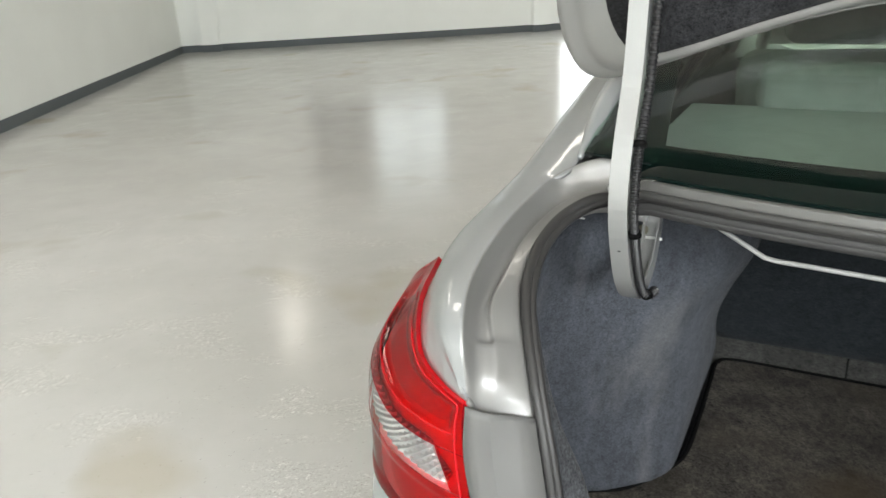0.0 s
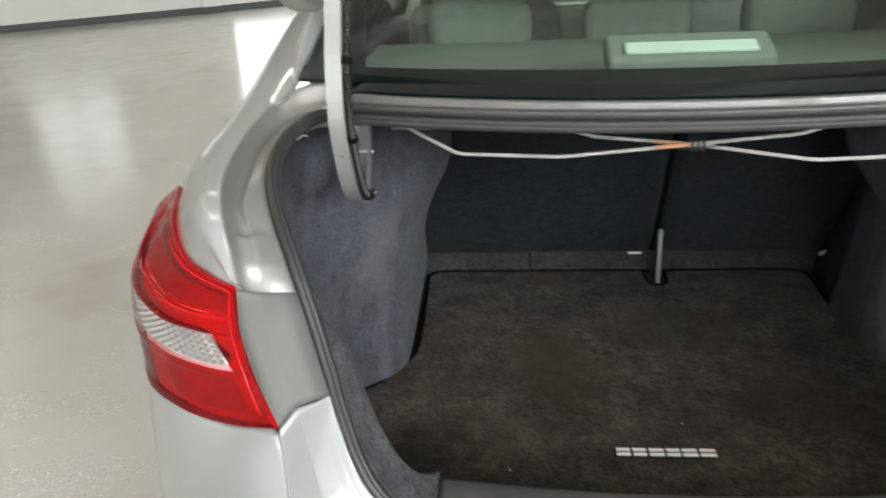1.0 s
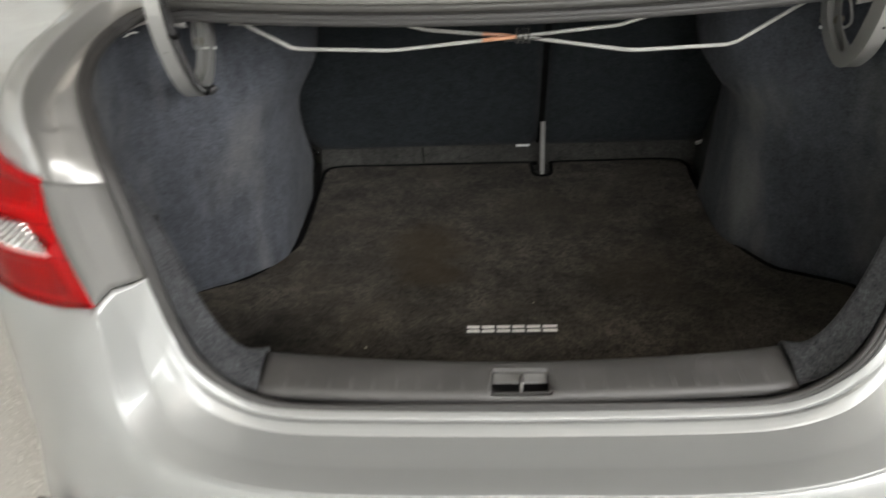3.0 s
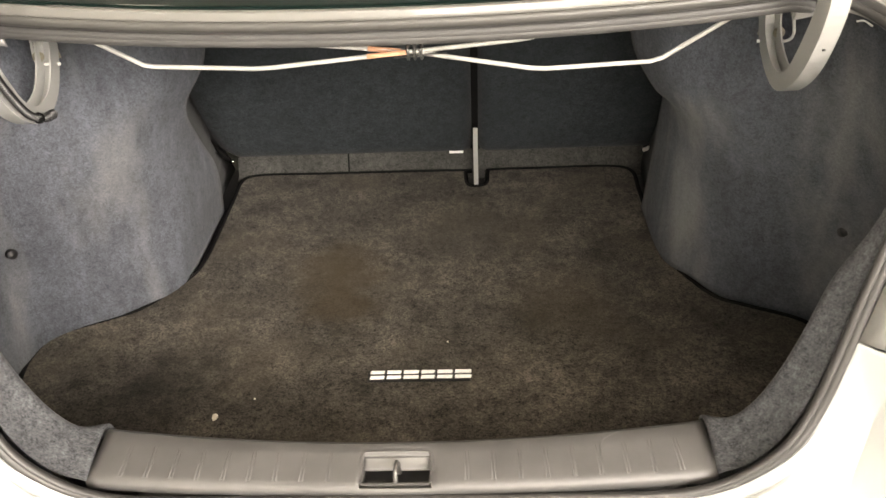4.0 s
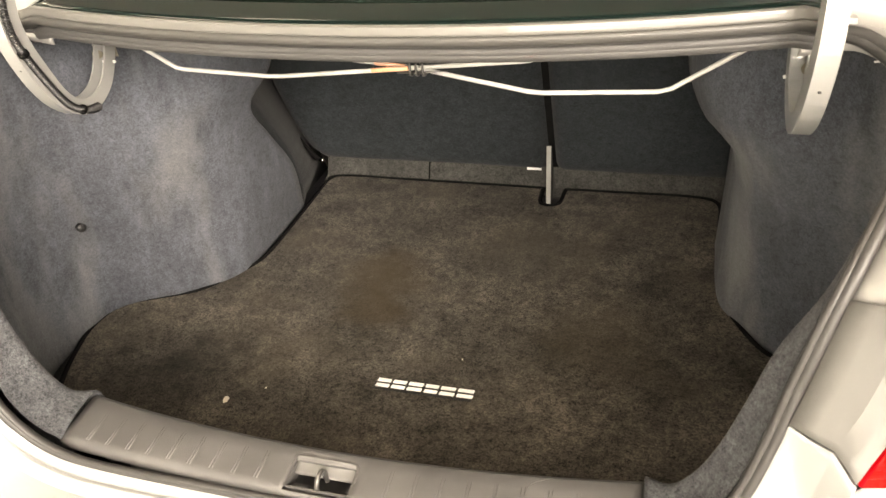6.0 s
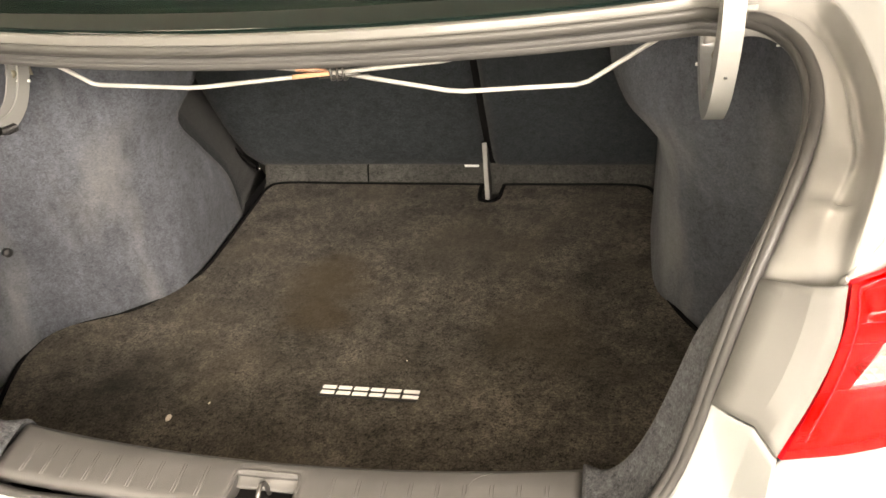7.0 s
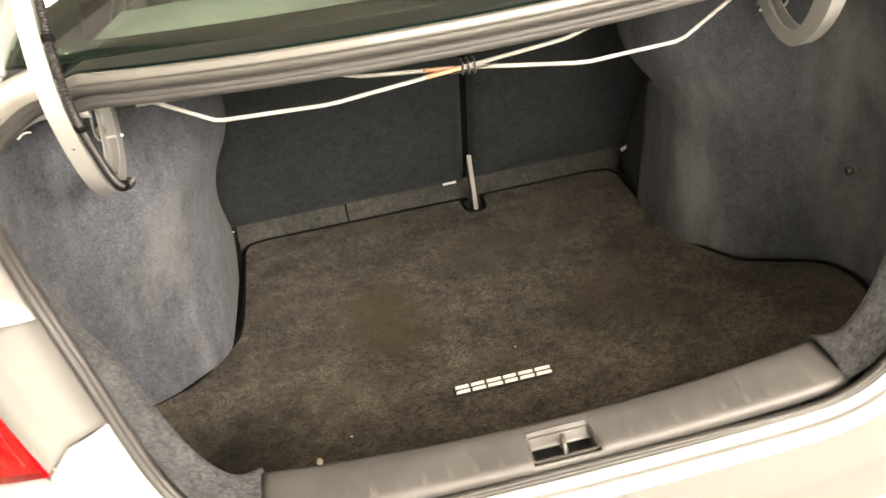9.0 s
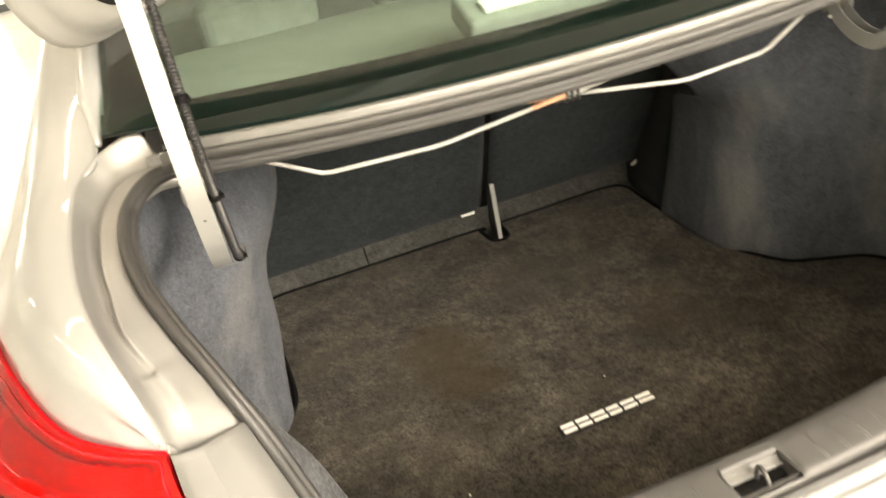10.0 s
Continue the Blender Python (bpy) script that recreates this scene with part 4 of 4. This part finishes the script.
def boot_floor():
    part("boot_floor", box((-0.80, 0.06, 0.455), (0.80, 1.30, 0.476)), BLACK, car, smooth=False)
    part("apron", sheet([[Vector((x, y + 0.004 * w * math.sin(17 * x + 9 * z * w) * math.sin(5.3 * x + 1), z + 0.0035 * w * math.sin(11 * x + 2) * math.sin(23 * x))) for x in (-0.545 + 1.13 * i / 90 for i in range(91))] for y, z, w in ((1.20, 0.480, 0), (1.236, 0.488, 0.3), (1.243, 0.501, 0.8), (1.250, 0.515, 1), (1.257, 0.530, 1.2), (1.262, 0.545, 1.2), (1.28, 0.56, 1))]), APRON, car, "charcoal felt flap below the seat backs")
    # stitched joints in the flap
    for x in (-0.235,):
        part("flap_seam", tube([(x, 1.238, 0.489), (x, 1.249, 0.516), (x, 1.260, 0.544)], 0.0022, 6), BINDING, car)


boot_floor()


def seat_back(x0, x1, name_label):
    """Rear of a folding seat back, leaning towards the boot, with rounded lower corners."""
    rows = []
    for z, dy in ((0.543, 0.036), (0.550, 0.012), (0.566, 0.002), (0.60, 0.0), (0.70, 0.0), (0.85, 0.0), (1.0, 0.0), (1.13, 0.0)):
        y = 1.172 - 0.46 * (z - 0.66) + dy
        inset = 0.050 * max(0.0, 1 - (z - 0.543) / 0.12) ** 1.6
        a, b = x0 + (inset if x0 < 0 else 0.004), x1 - (inset if x1 > 0.3 else 0.004)
        n = 26
        row = []
        for i in range(n + 1):
            f = i / n
            x = a + (b - a) * f
            e = min(x - a, b - x)
            row.append(Vector((x, y + (0.022 * (1 - e / 0.022) ** 2 if e < 0.022 else 0.0) + 0.0015 * math.sin(9 * x + 5 * z), z)))
        row = [Vector((a, y + 0.03, z))] + row + [Vector((b, y + 0.03, z))]
        rows.append(row)
    cols = [catmull([r[i] for r in rows], 28) for i in range(len(rows[0]))]
    ob = part("seat_back", sheet([[c[j] for c in cols] for j in range(29)]), SEATFELT, car, name_label)
    solid(ob, 0.012, -1)


seat_back(-0.602, 0.112, "wide charcoal felt seat back")
seat_back(0.121, 0.665, "narrow charcoal felt seat back")
part("seat_gap", sheet([[Vector((x, 1.172 - 0.46 * (z - 0.66) + 0.022, z)) for x in (0.104, 0.129)] for z in (0.55, 0.8, 1.13)]), BINDING, car, smooth=False)
for x0, x1, y, z, tilt in ((0.046, 0.084, 1.236, 0.548, 0), (0.560, 0.606, 1.200, 0.562, -22)):
    part("seat_tag", box((-(x1 - x0) / 2, -0.002, -0.0055), ((x1 - x0) / 2, 0.002, 0.0055), m=pose((x0 + x1) / 2, y, z, 20, tilt, 0)), WHITETAG, car, "small white fabric tag", smooth=False)
part("seat_edge_gap", tube(catmull([(-0.606, 1.085, 0.86), (-0.602, 1.125, 0.76), (-0.596, 1.156, 0.685), (-0.583, 1.178, 0.625), (-0.566, 1.194, 0.582), (-0.550, 1.204, 0.556)], 40), 0.0055, 8), BINDING, car, "black gap along the seat back edge")
part("seat_stud", tube([(-0.556, 1.225, 0.542), (-0.545, 1.222, 0.542)], 0.006, 8), CHROME, car)


BRACKET = material("bracket_zinc", (0.30, 0.295, 0.285), 0.45, 0.3)


def seat_bracket():
    """Upright steel strap between the two seat backs, standing in the mat's notch."""
    # side profile, wide at the foot and tapering to the top
    prof = [(1.150, 0.486), (1.205, 0.486), (1.212, 0.53), (1.185, 0.62), (1.166, 0.648), (1.158, 0.648)]
    bm = bmesh.new()
    a = [bm.verts.new((0.1135, y, z)) for y, z in prof]
    c = [bm.verts.new((0.1205, y, z)) for y, z in prof]
    bm.faces.new(a)
    bm.faces.new(c[::-1])
    for i in range(len(prof)):
        k = (i + 1) % len(prof)
        bm.faces.new((a[i], a[k], c[k], c[i]))
    part("seat_bracket", bm, BLACK, car, "dark folding-seat bracket", smooth=False)
    soften(part("bracket_face", box((-0.006, -0.003, 0), (0.006, 0.001, 0.165), m=pose(0.117, 1.149, 0.486, -2.8, 0, 0)), BRACKET, car, "worn grey bracket edge", smooth=False), 0.001)


seat_bracket()


def hinge(side):
    """Goose-neck lid hinge: boxed arm hooking down into the boot and up to a bracket under the cowl."""
    t = new("lid_hinge")
    t.parent = car
    tagged(t, "silver painted goose-neck lid hinge")
    lift, out = (0.016, 0.0035) if side > 0 else (0.0, 0.0)
    path = catmull([(0, 0.372, 1.455), (0, 0.352, 1.345), (0, 0.318, 1.262), (0, 0.306, 1.190), (0, 0.326, 1.118 + lift * 0.5), (0, 0.358, 1.060 + lift), (0, 0.402, 1.034 + lift), (0, 0.456, 1.050 + lift), (0, 0.494, 1.105), (0, 0.505, 1.175)], 54)
    rows = [[], [], [], [], [], [], [], []]
    for i, p in enumerate(path):
        a, b = path[max(i - 1, 0)], path[min(i + 1, len(path) - 1)]
        t2 = (b - a).normalized()
        n = Vector((0, t2.z, -t2.y))
        # boxed down to the bend, then an open channel up the short leg
        w, d, k = 0.0122, 0.0185 - 0.0055 * ease((i - 24) / 9), -0.96 + 1.6 * ease((i - 35) / 5)
        for r, (sx, sn) in zip(rows, ((-1, -1), (-0.80, -1), (-0.78, k), (0.78, k), (0.80, -1), (1, -1), (1, 1), (-1, 1))):
            r.append(Vector((side * (0.553 + out) + sx * w, p.y, p.z)) + n * (sn * d))
    bm = bmesh.new()
    vs = [[bm.verts.new(p) for p in r] for r in rows]
    for k in range(8):
        q, w = vs[k], vs[(k + 1) % 8]
        for i in range(len(q) - 1):
            bm.faces.new((q[i], q[i + 1], w[i + 1], w[i]))
    for e in (0, -1):
        bm.faces.new([r[e] for r in vs])
    soften(part("arm", bm, HINGEPAINT, t, smooth=False), 0.0024, 3, 40)
    # access hole, pivot pin and bracket
    part("arm_hole", tube([Vector((side * (0.553 + out), 0.3025, 1.1275)), Vector((side * (0.553 + out), 0.312, 1.131))], 0.0023, 10, flat=0.6), LOGOBLACK, t)
    part("pivot_pin", tube([Vector((side * (0.538 + out), 0.492, 1.079)), Vector((side * (0.566 + out), 0.492, 1.079))], 0.0026, 8), WHITETAG, t, "white pin end")
    part("pivot_boss", tube([Vector((side * (0.566 + out), 0.486, 1.093)), Vector((side * (0.569 + out), 0.500, 1.090))], lambda f: 0.0085 if f < 0.9 else 0.006, 14), PRIMER, t, "cream pivot boss")
    soften(part("channel_web", box((-0.0088, -0.0012, -0.046), (0.0088, 0.0012, 0.046), m=pose(side * (0.553 + out), 0.508, 1.128, 5, 0, 0)), PRIMER, t, "cream stained channel web", smooth=False), 0.0006)
    reach = 1.0 if side > 0 else 0.45
    part("spring_hook", tube(catmull([(side * (0.566 + reach * x), y, z) for x, y, z in ((0.002, 0.50, 1.127), (0.014, 0.50, 1.126), (0.022, 0.50, 1.121), (0.031, 0.50, 1.092), (0.029, 0.50, 1.079), (0.019, 0.50, 1.075), (0.008, 0.50, 1.078))], 30), 0.0024, 8), RODPAINT, t)


both(hinge)


def harness():
    """Corrugated black cable sleeve tied to one hinge arm."""
    t = new("wiring_harness")
    t.parent = car
    tagged(t, "black corrugated cable sleeve tied along the hinge")
    path = catmull([(-0.531, 0.368, 1.46), (-0.532, 0.341, 1.345), (-0.533, 0.304, 1.262), (-0.533, 0.291, 1.190), (-0.533, 0.315, 1.122), (-0.532, 0.350, 1.058), (-0.530, 0.384, 1.034), (-0.527, 0.410, 1.030)], 840)
    part("sleeve", tube(path, lambda f: (0.0056 if f < 0.9 else 0.0068) + 0.0008 * math.sin(f * 840 * 2 * math.pi / 6.0), 10), SLEEVE, t)
    for f in (0.27, 0.50, 0.82):
        i = int(f * 840)
        a, b = path[i - 6], path[i + 6]
        part("cable_tie", tube([a, b], 0.0082, 12), BINDING, t)
        part("tie_tail", box((-0.003, -0.003, -0.002), (0.003, 0.003, 0.002), m=Matrix.Translation(path[i] + Vector((0.007, -0.006, 0)))), BINDING, t, smooth=False)


harness()


def torsion_bars():
    r = 0.0035
    one = [(-0.575, 0.462, 1.172), (-0.50, 0.458, 1.150), (-0.452, 0.455, 1.121), (-0.384, 0.451, 1.084), (-0.209, 0.448, 1.076), (0.022, 0.470, 1.088), (0.19, 0.475, 1.100), (0.255, 0.478, 1.118), (0.50, 0.478, 1.125)]
    two = [(0.575, 0.462, 1.172), (0.515, 0.458, 1.146), (0.388, 0.470, 1.061), (0.207, 0.440, 1.065), (0.022, 0.478, 1.084), (-0.15, 0.485, 1.100), (-0.20, 0.485, 1.115), (-0.50, 0.48, 1.125)]
    for pts in (one, two):
        line = []
        for i in range(len(pts) - 1):
            a, b = Vector(pts[i]), Vector(pts[i + 1])
            # bends rounded over a short length
            line += [a.lerp(b, f) for f in ((0.06, 0.5, 0.94) if 0 < i < len(pts) - 2 else (0.0, 0.5, 0.94) if i == 0 else (0.06, 1.0))]
        part("torsion_bar", tube(line, r, 10), RODPAINT, car, "white painted torsion spring bar")
    for x in (0.012, 0.022, 0.032):
        part("bar_clip", tube(loop_points([(x, 0.466, 1.078), (x, 0.486, 1.078), (x, 0.486, 1.096), (x, 0.466, 1.096)], 16), 0.0022, 6, True), STEEL, car, "wire clip where the bars cross")
    part("clip_tail", tube([(-0.01, 0.468, 1.080), (0.07, 0.470, 1.083)], 0.0016, 6), STEEL, car)
    for a, b in (((0.012, 0.469, 1.0876), (-0.05, 0.4632, 1.0845)), ((0.0, 0.4792, 1.0860), (-0.05, 0.4812, 1.0907))):
        part("tape_wrap", tube([a, b], r + 0.0003, 10), TAPE, car, "orange marking tape")


torsion_bars()


def boot_lid():
    """Raised lid: painted outer skin, flanged rim and dark inner lining."""
    t = new("boot_lid")
    t.parent = car
    tagged(t, "raised silver boot lid with dark inner lining")

    def outline(s, front=0.0):
        half = [(0, 0.150), (0.30, 0.108), (0.45, 0.066), (0.55, 0.030), (0.625, 0.012), (0.668, 0.04), (0.69, 0.13), (0.68, 0.32), (0.65, 0.46), (0.60, 0.54), (0.30, 0.57), (0, 0.575)]
        cx, cy = 0, 0.29
        return [(cx + (x - cx) * s, cy + (y - cy) * s + front * max(0.0, 1 - y / 0.35)) for x, y in half]
    m = pose(0, 0.455, 1.315, 96, 0, 0)

    def ring(s, h, front=0.0):
        half = catmull([(x, y, h) for x, y in outline(s, front)], 40)
        return [m @ Vector((-p.x, p.y, p.z)) for p in half[::-1]][:-1] + [m @ p for p in half]
    # local z points away from the boot once raised: the inner side carries the flange
    flange = [ring(1.0, -0.022), ring(1.006, -0.010), ring(1.0, 0.006), ring(0.985, 0.012), ring(0.965, 0.011), ring(0.95, 0.020), ring(0.93, 0.026, 0.005), ring(0.89, 0.026, 0.015), ring(0.84, 0.018, 0.02)]
    solid(part("flange", sheet(flange), INNER_PAINT, t, "silver folded lid flange"), 0.002)
    bm = sheet([ring(0.895, 0.026, 0.012), ring(0.89, 0.034, 0.012), ring(0.80, 0.040, 0.01), ring(0.5, 0.042), ring(0.02, 0.042)])
    solid(part("lining", bm, LINER_DARK, t, "black felt lid lining"), 0.004)
    bm = sheet([ring(1.0, -0.022), ring(0.97, -0.034), ring(0.6, -0.05), ring(0.02, -0.055)])
    solid(part("skin", bm, SILVER, t), 0.003)


LINER_DARK = felt("black_felt", (0.008, 0.008, 0.009), (0.035, 0.035, 0.037), 420)
boot_lid()


# ---- what lies in the boot ----
def cargo_mat():
    half = [(0.30, 1.236), (0.48, 1.236), (0.527, 1.205), (0.527, 1.10), (0.523, 0.95), (0.523, 0.80), (0.545, 0.728), (0.605, 0.635), (0.66, 0.600), (0.748, 0.553), (0.776, 0.50), (0.768, 0.41), (0.70, 0.25), (0.58, 0.145), (0.40, 0.115), (0.15, 0.105)]
    right = [(x + (0.012 if x > 0.5 and y > 0.7 else 0), y) for x, y in half]
    notch = [(0.075, 1.234), (0.088, 1.222), (0.092, 1.165), (0.105, 1.143), (0.132, 1.143), (0.146, 1.165), (0.150, 1.222), (0.165, 1.234)]
    outline = [(-x, y) for x, y in half[::-1]] + notch + right
    pts = loop_points([(x, y, 0) for x, y in outline], 260)
    t = thing("cargo_mat", "dark brown-black carpet boot mat with bound edge", "car mat", at=(0, 0, 0))
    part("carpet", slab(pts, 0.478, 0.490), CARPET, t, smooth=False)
    part("binding", tube([(p.x, p.y, 0.4880) for p in pts], 0.0062, 8, True), BINDING, t, "black stitched edge binding")
    # woven badge with raised letters
    badge = new("badge")
    badge.parent = t
    tagged(badge, "black badge with raised silver bars")
    soften(part("badge_plate", box((-0.098, 0.389, 0.4905), (0.094, 0.420, 0.4925)), LOGOBLACK, badge, smooth=False), 0.001)
    # the maker's word mark stands as plain pairs of slanted silver bars
    x = -0.0935
    for w in (0.031, 0.031, 0.033, 0.030, 0.033, 0.035):
        for y in (0.3945, 0.4085):
            bm = slab([(x + 0.0, y), (x + w - 0.005, y), (x + w - 0.004, y + 0.008), (x + 0.001, y + 0.008)], 0.4926, 0.4950)
            soften(part("badge_bar", bm, LOGOSILVER, badge, smooth=False), 0.0006)
        x += w
    return t


cargo_mat()
random.seed(5)


def crumb(x, y, z, r, mat=CRUMB):
    bm = bmesh.new()
    bmesh.ops.create_icosphere(bm, subdivisions=1, radius=r)
    for v in bm.verts:
        v.co = Vector((v.co.x * 0.9, v.co.y * 1.5, v.co.z * 0.5)) * random.uniform(0.7, 1.2)
    ob = obj("crumb", bm, mat, False)
    ob.location = (x, y, z)
    return tagged(ob, "small pale crumb lying on the carpet", "crumb", "crumbs on the mat")


crumb(-0.361, 0.304, 0.493, 0.006)
crumb(-0.30, 0.35, 0.492, 0.0022)
crumb(0.05, 0.50, 0.492, 0.0018)


# ---- rest of the car ----
def greenhouse():
    # rear window
    def edge(x, f):
        y = 0.352 + 0.165 * x * x * (1 - f) + f * 0.70
        return Vector((x * (1 - 0.08 * f), y + 0.05 * f * x * x, 1.213 + 0.012 * (x / 0.6) ** 2 * (1 - f) + f * (0.252 - 0.10 * x * x) - 0.03 * math.sin(math.pi * f) * -1))
    rows = [[edge(-0.64 + 1.28 * i / 30, j / 14) for i in range(31)] for j in range(15)]
    w = part("rear_window", sheet(rows), CARGLASS, car, "green tinted rear window")
    w.visible_shadow = False
    band = [[edge(-0.64 + 1.28 * i / 30, j / 14) - Vector((0, -0.003, 0.004)) for i in range(31)] for j in (0, 0.3, 0.6, 0.85)]
    solid(part("window_border", sheet(band), FRIT, car, "black ceramic window border"), 0.002)
    for s in (-1, 1):
        strip = [[edge(s * (0.635 - (0.085 * (1 - j / 8) + 0.025) * i / 6), 0.004 + 0.62 * j / 8) - Vector((0, -0.002, 0.004)) for i in range(7)] for j in range(9)]
        solid(part("window_border", sheet(strip), FRIT, car, "black ceramic window border"), 0.002)
        # rounded pillar edge standing proud beside the glass
        rim = catmull([(s * 0.648, 0.425, 1.214), (s * 0.640, 0.56, 1.288), (s * 0.622, 0.76, 1.358), (s * 0.592, 1.07, 1.436)], 30)
        part("pillar_edge", tube(rim, lambda f: 0.004 + 0.012 * min(1.0, f / 0.2), 10), SILVER, car, "rounded silver pillar edge")
    # roof and front
    rows = []
    for y, z, hw in ((1.04, 1.462, 0.57), (1.35, 1.487, 0.585), (1.8, 1.495, 0.59), (2.2, 1.475, 0.585), (2.42, 1.44, 0.575)):
        rows.append([Vector((hw * s, y, z - 0.045 * abs(s) ** 2.6)) for s in (-1 + 2 * i / 16 for i in range(17))])
    solid(part("roof", sheet([catmull([r[i] for r in rows], 20) for i in range(17)]), SILVER, car), 0.02)
    part("headliner", sheet([[v - Vector((0, 0, 0.03)) for v in r] for r in rows]), HEADLINER, car)
    rows = [[Vector((s * (0.56 + 0.12 * f), 2.42 + 0.78 * f, 1.44 - 0.045 * abs(s) ** 2.6 * (1 - f) - 0.40 * f)) for s in (-1 + 2 * i / 12 for i in range(13))] for f in (0, 0.25, 0.5, 0.75, 1)]
    w = part("windscreen", sheet(rows), CARGLASS, car, "green tinted windscreen")
    w.visible_shadow = False
    rows = [[Vector((s * hw, y, z - 0.05 * abs(s) ** 3)) for s in (-1 + 2 * i / 12 for i in range(13))] for y, z, hw in ((3.18, 1.03, 0.80), (3.6, 0.97, 0.83), (4.1, 0.90, 0.80), (4.45, 0.80, 0.70), (4.57, 0.66, 0.64), (4.60, 0.40, 0.66), (4.54, 0.24, 0.62))]
    solid(part("bonnet", sheet(rows), SILVER, car), 0.01)


def flank_front(side):
    def arch(y, z, k):
        d = 0.355 ** 2 - (y - 3.69) ** 2
        return max(z, 0.31 + math.sqrt(d) + 0.004 * k) if d > 0 else z
    rows = []
    for k, (z, dx) in enumerate(((0.24, -0.03), (0.40, 0.004), (0.60, 0.008), (0.72, 0.008), (0.86, 0.0), (0.98, -0.012), (1.04, -0.05))):
        row = []
        for i in range(81):
            y = 1.9 + 2.66 * i / 80
            nose = max(0.0, (y - 3.68) / 0.88)
            x = 0.880 + dx - 0.24 * nose ** 2.6
            row.append(Vector((side * x, y, arch(y, z - (0.22 * nose ** 1.5 if k > 3 else 0), k * 3))))
        rows.append(row)
    solid(part("front_flank", sheet(rows), SILVER, car), 0.004)
    # side glass with door pillars
    def belt(y):
        return Vector((side * 0.80, y, 1.05))

    def top(y):
        return Vector((side * (0.575 + 0.01 * (y - 1)), 0.62 * y + 0.60, 1.44))
    for a, b in ((0.95, 1.75), (1.82, 2.85)):
        w = part("side_window", sheet([[belt(a + (b - a) * i / 8).lerp(top(a + (b - a) * i / 8), f) for i in range(9)] for f in (0.03, 0.35, 0.7, 0.98)]), CARGLASS, car)
        w.visible_shadow = False
    for a in (1.785, 2.9):
        part("door_pillar", tube([belt(a), belt(a).lerp(top(a), 0.5), top(a)], 0.035, 8, flat=0.5), BLACK if a < 2 else SILVER, car)
    part("belt_moulding", tube([belt(0.95 + 2.0 * i / 20) for i in range(21)], 0.012, 8), BLACK, car)
    part("roof_rail", tube(catmull([(side * 0.592, 1.07, 1.435), (side * 0.592, 1.5, 1.455), (side * 0.59, 2.0, 1.455), (side * 0.578, 2.42, 1.415), (side * 0.70, 3.18, 1.04)], 40), 0.028, 8), SILVER, car)
    part("shoulder", sheet([[Vector((side * 0.845, y, 1.05)), Vector((side * 0.825, y, 1.06)), Vector((side * 0.80, y, 1.053))] for y in (1.0 + 2.2 * i / 20 for i in range(21))]), SILVER, car)


greenhouse()


def high_lamp():
    """Third stop lamp close behind the rear window: grey housing with a pale strip lens."""
    t = new("high_stop_lamp")
    t.parent = car
    tagged(t, "pale strip stop lamp behind the rear window")
    m = pose(-0.005, 0.462, 1.252, 24, 0, 0)
    soften(part("housing", box((-0.132, -0.028, -0.045), (0.132, 0.050, -0.004), m=m), SHELF, t, smooth=False), 0.008, 3)
    soften(part("strip_lens", box((-0.104, -0.014, -0.004), (0.104, 0.014, 0.002), m=m), WHITETAG, t, smooth=False), 0.002)


high_lamp()
both(flank_front)


def wheel(side, y):
    t = new("wheel")
    t.parent = car
    m = Matrix.Translation((side * 0.775, y, 0.315))

    def lathe(profile, seg=40):
        bm = bmesh.new()
        rings = [[bm.verts.new(m @ Vector((side * x, r * math.cos(2 * math.pi * k / seg), r * math.sin(2 * math.pi * k / seg)))) for k in range(seg)] for x, r in profile]
        for a, b in zip(rings, rings[1:]):
            for k in range(seg):
                bm.faces.new((a[k], a[(k + 1) % seg], b[(k + 1) % seg], b[k]))
        return bm
    part("tyre", lathe(((-0.1, 0.21), (-0.1, 0.29), (-0.085, 0.312), (0.0, 0.315), (0.085, 0.312), (0.1, 0.29), (0.098, 0.21))), TYRE, t)
    part("rim", lathe(((0.085, 0.215), (0.098, 0.20), (0.09, 0.17), (0.06, 0.15), (0.075, 0.06), (0.085, 0.03), (0.085, 0.002))), ALLOY, t)
    part("wheel_housing", lathe(((0.08, 0.36), (-0.07, 0.35), (-0.085, 0.2), (-0.085, 0.01))), BLACK, t)


for s in (-1, 1):
    for y in (0.99, 3.69):
        wheel(s, y)
part("underbody", box((-0.80, 0.0, 0.20), (0.80, 4.3, 0.28)), BLACK, car, smooth=False)


def cabin():
    part("parcel_shelf", box((-0.60, 0.40, 1.165), (0.60, 1.02, 1.185)), SHELF, car, smooth=False)
    part("cabin_tub", box((-0.78, 1.30, 0.30), (0.78, 3.2, 0.36)), CABIN, car, smooth=False)
    soften(part("dashboard", box((-0.70, 2.75, 0.70), (0.70, 3.2, 1.02)), CABIN, car, smooth=False), 0.05, 4)
    for x in (-0.37, 0.37):
        s = new("front_seat")
        s.parent = car
        soften(part("backrest", box((-0.25, -0.06, 0), (0.25, 0.08, 0.62), m=pose(x, 1.95, 0.58, 14, 0, 0)), CABINSEAT, s, smooth=False), 0.05, 4)
        soften(part("headrest", box((-0.13, -0.05, 0.66), (0.13, 0.05, 0.84), m=pose(x, 1.95, 0.58, 14, 0, 0)), CABINSEAT, s, smooth=False), 0.04, 4)
        soften(part("cushion", box((x - 0.25, 1.95, 0.42), (x + 0.25, 2.5, 0.60)), CABINSEAT, s, smooth=False), 0.05, 4)
    for x in (-0.36, 0.0, 0.36):
        soften(part("rear_headrest", box((x - 0.12, 1.0, 1.17), (x + 0.12, 1.09, 1.27)), CABINSEAT, car, smooth=False), 0.03, 4)


cabin()
